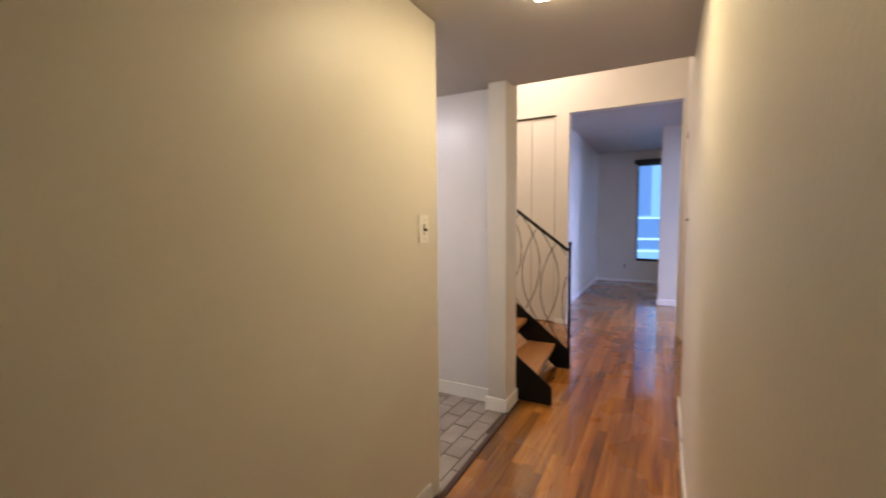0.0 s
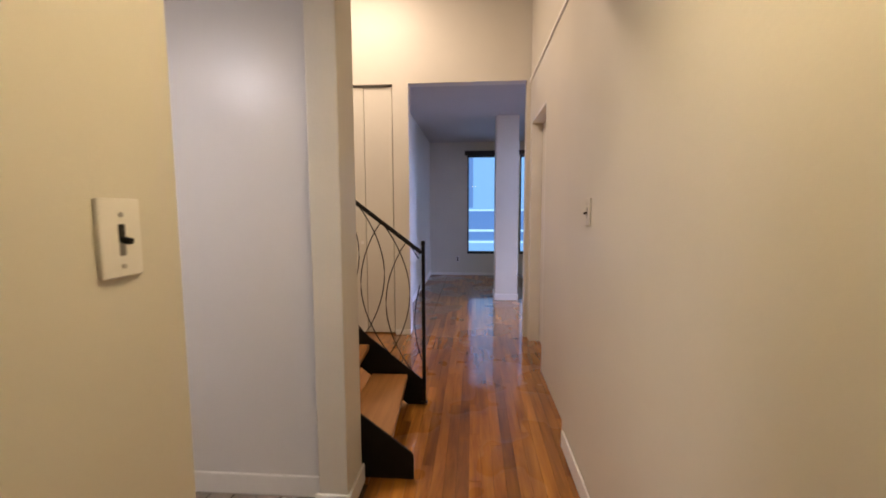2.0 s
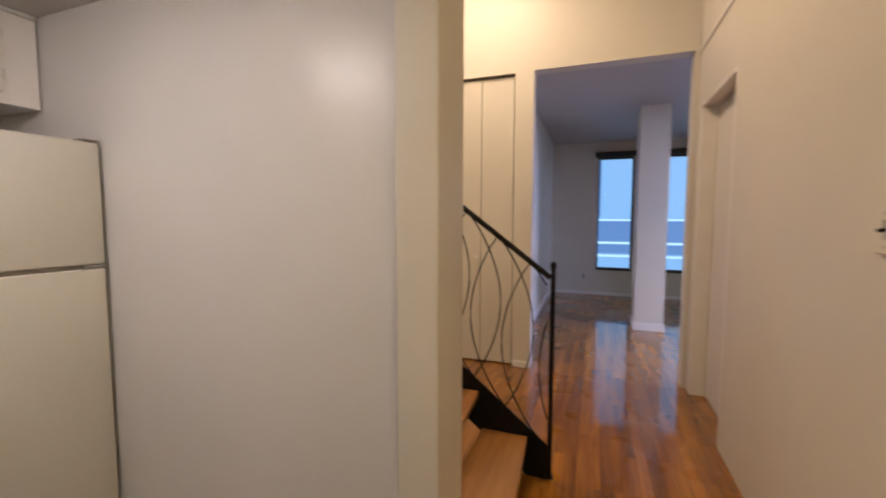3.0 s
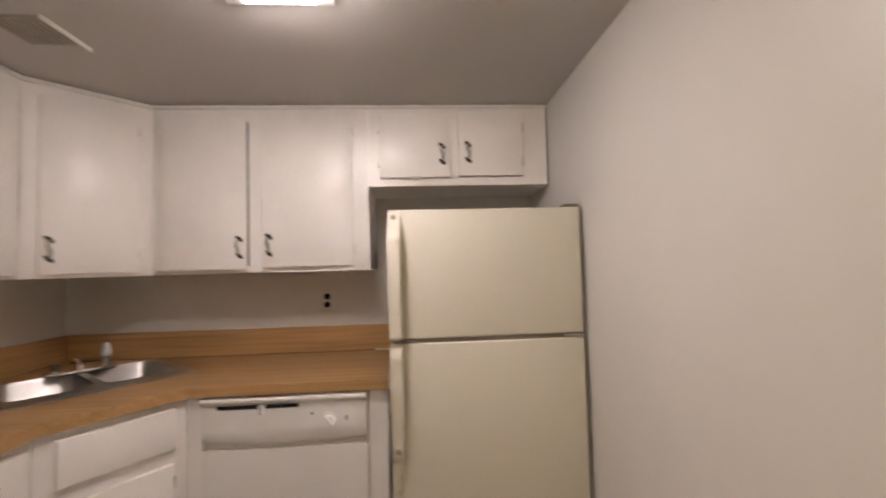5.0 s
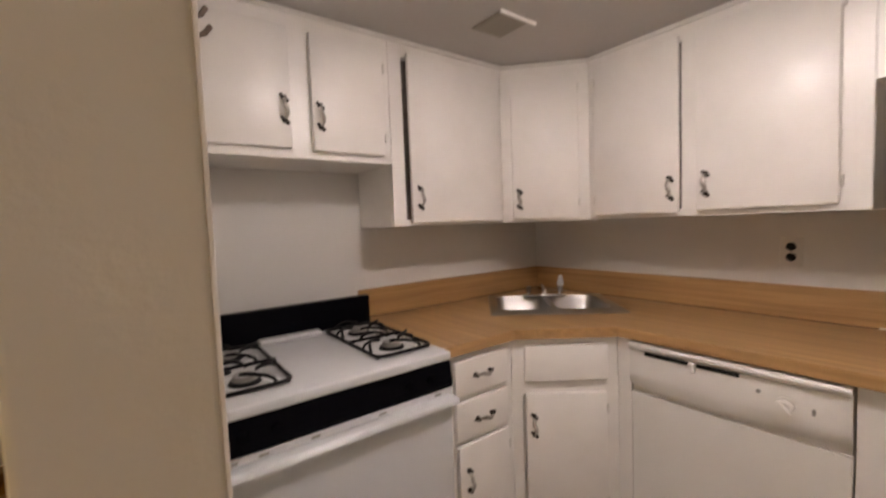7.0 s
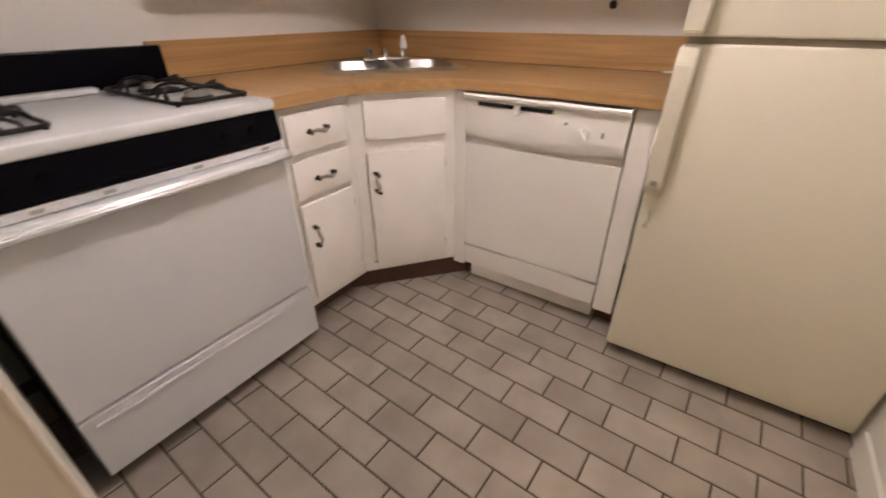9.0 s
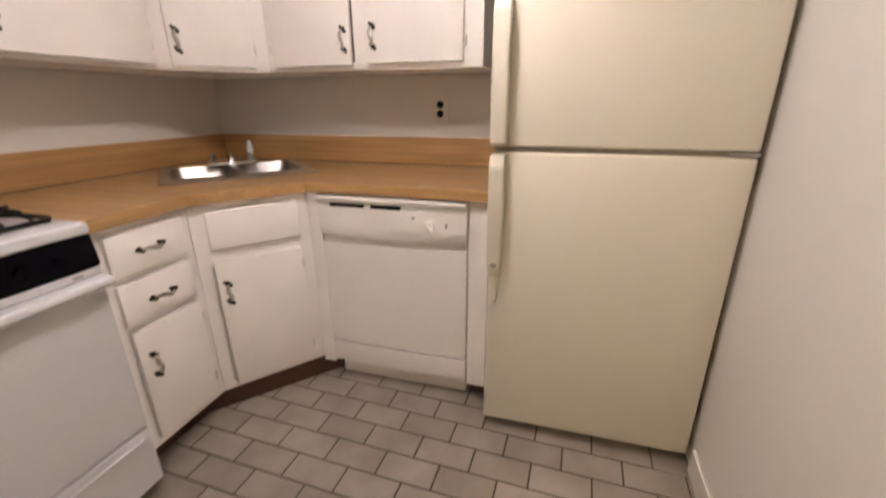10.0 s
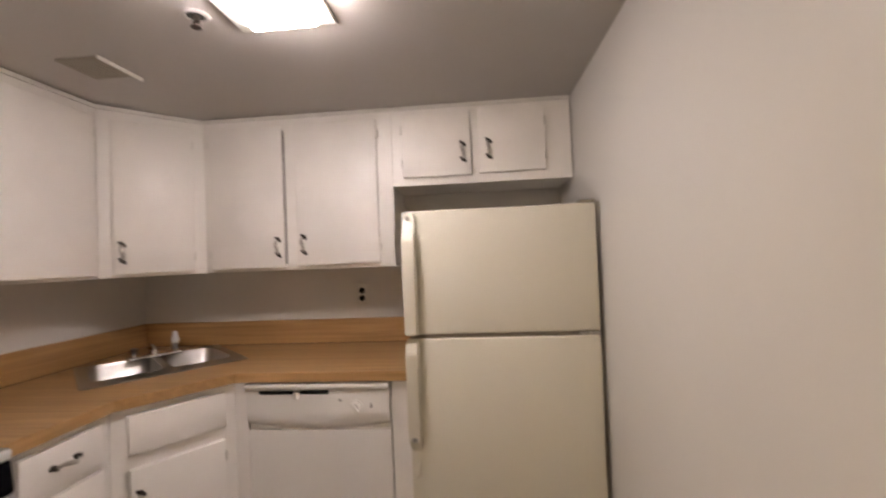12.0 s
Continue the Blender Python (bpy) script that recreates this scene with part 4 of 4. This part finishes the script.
# ---- living room windows ----
for a, b in WX:
    wd = hthing("window", ((a + b) / 2, LY + 0.06, 0.43), "tall dark-framed living room window with blue daylight behind", "window", "living room windows")
    w = (b - a) / 2
    H = 2.02
    box("frame_side", -w + 0.001, -w + 0.03, -0.04, 0.04, 0.001, H - 0.001, WIN_FRAME, wd)
    box("frame_side", w - 0.03, w - 0.001, -0.04, 0.04, 0.001, H - 0.001, WIN_FRAME, wd)
    box("frame_sill", -w + 0.031, w - 0.031, -0.04, 0.04, 0.001, 0.05, WIN_FRAME, wd)
    box("frame_head", -w + 0.031, w - 0.031, -0.04, 0.04, H - 0.12, H - 0.001, WIN_FRAME, wd)
    box("shade_roll", -w - 0.05, w + 0.02, -0.11, -0.065, H - 0.09, H + 0.0, WIN_FRAME, wd, bevel=0.01)
    g = box("pane", -w + 0.031, w - 0.031, -0.004, 0.004, 0.051, H - 0.121, GLASS, wd)
    g.visible_shadow = False
# unseen glowing sheet, added as daylight for the east opening
tagged(box("backdrop_east", 7.0, 7.05, 2, 12, 0.9, 9, EAST_GLOW), kind="structure")
# building front, ledges, band and pier glow by themselves as if daylit
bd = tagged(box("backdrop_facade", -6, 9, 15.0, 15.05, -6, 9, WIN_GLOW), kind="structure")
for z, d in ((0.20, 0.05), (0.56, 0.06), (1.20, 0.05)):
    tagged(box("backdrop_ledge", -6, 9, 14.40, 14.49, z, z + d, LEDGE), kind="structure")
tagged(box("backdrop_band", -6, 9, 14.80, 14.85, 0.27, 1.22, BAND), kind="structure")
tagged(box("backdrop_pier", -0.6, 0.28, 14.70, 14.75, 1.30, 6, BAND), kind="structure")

# ---- oak floor ----
rng = random.Random(7)
PW = 0.0575
def plank_rows(x0, x1, y0, y1):
    out = []
    x = x0
    while x < x1 - 0.005:
        xx = min(x + PW, x1)
        y = y0 - rng.random() * 0.8
        while y < y1:
            L = rng.uniform(0.35, 1.35)
            a, b = max(y, y0), min(y + L, y1)
            if b - a > 0.01:
                out.append((x, xx, a, b))
            y += L
        x += PW
    return out
hall = plank_rows(-0.195, hx(EX + 0.12), -1.2, hy(LY))
hall = [p for p in hall if not (p[0] > hx(HX1) + 0.02 and p[3] < 3.55)]
far = plank_rows(-3.42, -0.1955, 3.232, hy(LY)) + plank_rows(hx(EX + 0.12) + 0.001, 3.22, hy(FY), hy(LY))
near = sorted(hall, key=lambda p: abs((p[2] + p[3]) / 2 - 3.0))
fl = tagged(new("floor"), kind="structure")
mesh_of = {}
def plank(p, parent):
    me = bpy.data.meshes.new("floor_board")
    bm = bmesh.new()
    add_box(bm, p[0] + 0.0005, p[1] - 0.0005, p[2] + 0.0006, p[3] - 0.0006, -0.018, rng.uniform(-0.0006, 0.0))
    bm.to_mesh(me)
    bm.free()
    me.materials.append(OAK)
    o = new("floor_board", me)
    o.parent = parent
for p in near[:290]:
    plank(p, fl)
def joined(name, boxes, material, parent):
    vs, fs = [], []
    for x0, x1, y0, y1, z0, z1 in boxes:
        k = len(vs)
        vs += [(x0, y0, z0), (x1, y0, z0), (x1, y1, z0), (x0, y1, z0), (x0, y0, z1), (x1, y0, z1), (x1, y1, z1), (x0, y1, z1)]
        fs += [(k, k + 3, k + 2, k + 1), (k + 4, k + 5, k + 6, k + 7), (k, k + 1, k + 5, k + 4), (k + 1, k + 2, k + 6, k + 5), (k + 2, k + 3, k + 7, k + 6), (k + 3, k, k + 4, k + 7)]
    me = bpy.data.meshes.new(name)
    me.from_pydata(vs, [], fs)
    me.materials.append(material)
    o = new(name, me)
    o.parent = parent
    return tagged(o, kind="stuff")
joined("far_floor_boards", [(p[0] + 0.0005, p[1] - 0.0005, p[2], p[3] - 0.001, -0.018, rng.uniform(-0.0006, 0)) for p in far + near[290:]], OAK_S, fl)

# ---- kitchen tiles ----
TX, TY = 0.1072, 0.2035
TURN = radians(-2.3)              # the tiles lie a little askew to the walls
TC = Vector((-1.237, 2.267))
fk = tagged(new("floor_kitchen"), kind="structure")
g = box("grout", KW, -0.223, KS, KN, -0.012, -0.0035, GROUT, fk)
tile_mesh = {}


def tile_world(x, y):
    c, s = math.cos(TURN), math.sin(TURN)
    return (TC.x + c * x - s * y, TC.y + s * x + c * y)


def clamp_floor(p):
    return (min(max(p[0], KW + 0.001), -0.225), min(max(p[1], KS + 0.001), KN - 0.002))


def tile(x0, x1, y0, y1):
    corners = [tile_world(x, y) for x, y in ((x0, y0), (x1, y0), (x1, y1), (x0, y1))]
    cut = [clamp_floor(p) for p in corners]
    whole = all(abs(a[0] - b[0]) + abs(a[1] - b[1]) < 1e-6 for a, b in zip(corners, cut))
    mx, my = sum(p[0] for p in cut) / 4, sum(p[1] for p in cut) / 4
    if not whole and (abs(cut[0][0] - cut[1][0]) < 0.012 or abs(cut[3][1] - cut[0][1]) < 0.012):
        return
    key = "whole" if whole else (round(mx, 3), round(my, 3))
    if key not in tile_mesh:
        bm = bmesh.new()
        c = 0.0022
        P = [(p[0] - mx, p[1] - my) for p in cut]
        I = [(p[0] - math.copysign(c, p[0]), p[1] - math.copysign(c, p[1])) for p in P]
        A = [bm.verts.new((p[0], p[1], -0.008)) for p in P]
        B = [bm.verts.new((p[0], p[1], -c)) for p in P]
        C = [bm.verts.new((p[0], p[1], 0)) for p in I]
        for U, V2 in ((A, B), (B, C)):
            for i in range(4):
                j = (i + 1) % 4
                bm.faces.new((U[i], U[j], V2[j], V2[i]))
        bm.faces.new(C)
        me = bpy.data.meshes.new("tile")
        bm.to_mesh(me)
        bm.free()
        me.materials.append(TILE)
        tile_mesh[key] = me
    o = new("tile", tile_mesh[key])
    o.parent = fk
    o.location = (mx, my, rng.uniform(-0.0006, 0.0004))
    o.rotation_euler = (rng.uniform(-0.003, 0.003), rng.uniform(-0.003, 0.003), 0)


G = 0.0032
for i in range(-9, 10):
    for j in range(-9, 6):
        x0, y0 = TX * i, TY * j + (0.0 if i % 2 == 0 else TY / 2)
        cx, cy = tile_world(x0 + TX / 2, y0 + TY / 2)
        if not (KW < cx < -0.20 and KS < cy < KN + 0.08):
            continue
        if cx > HX0 - WT + 0.02 and cy < JY - 0.08:
            continue
        if cy < 1.18 and cx < -0.45 or cx < -2.02:
            continue
        tile(x0 + G, x0 + TX - G, y0 + G, y0 + TY - G)
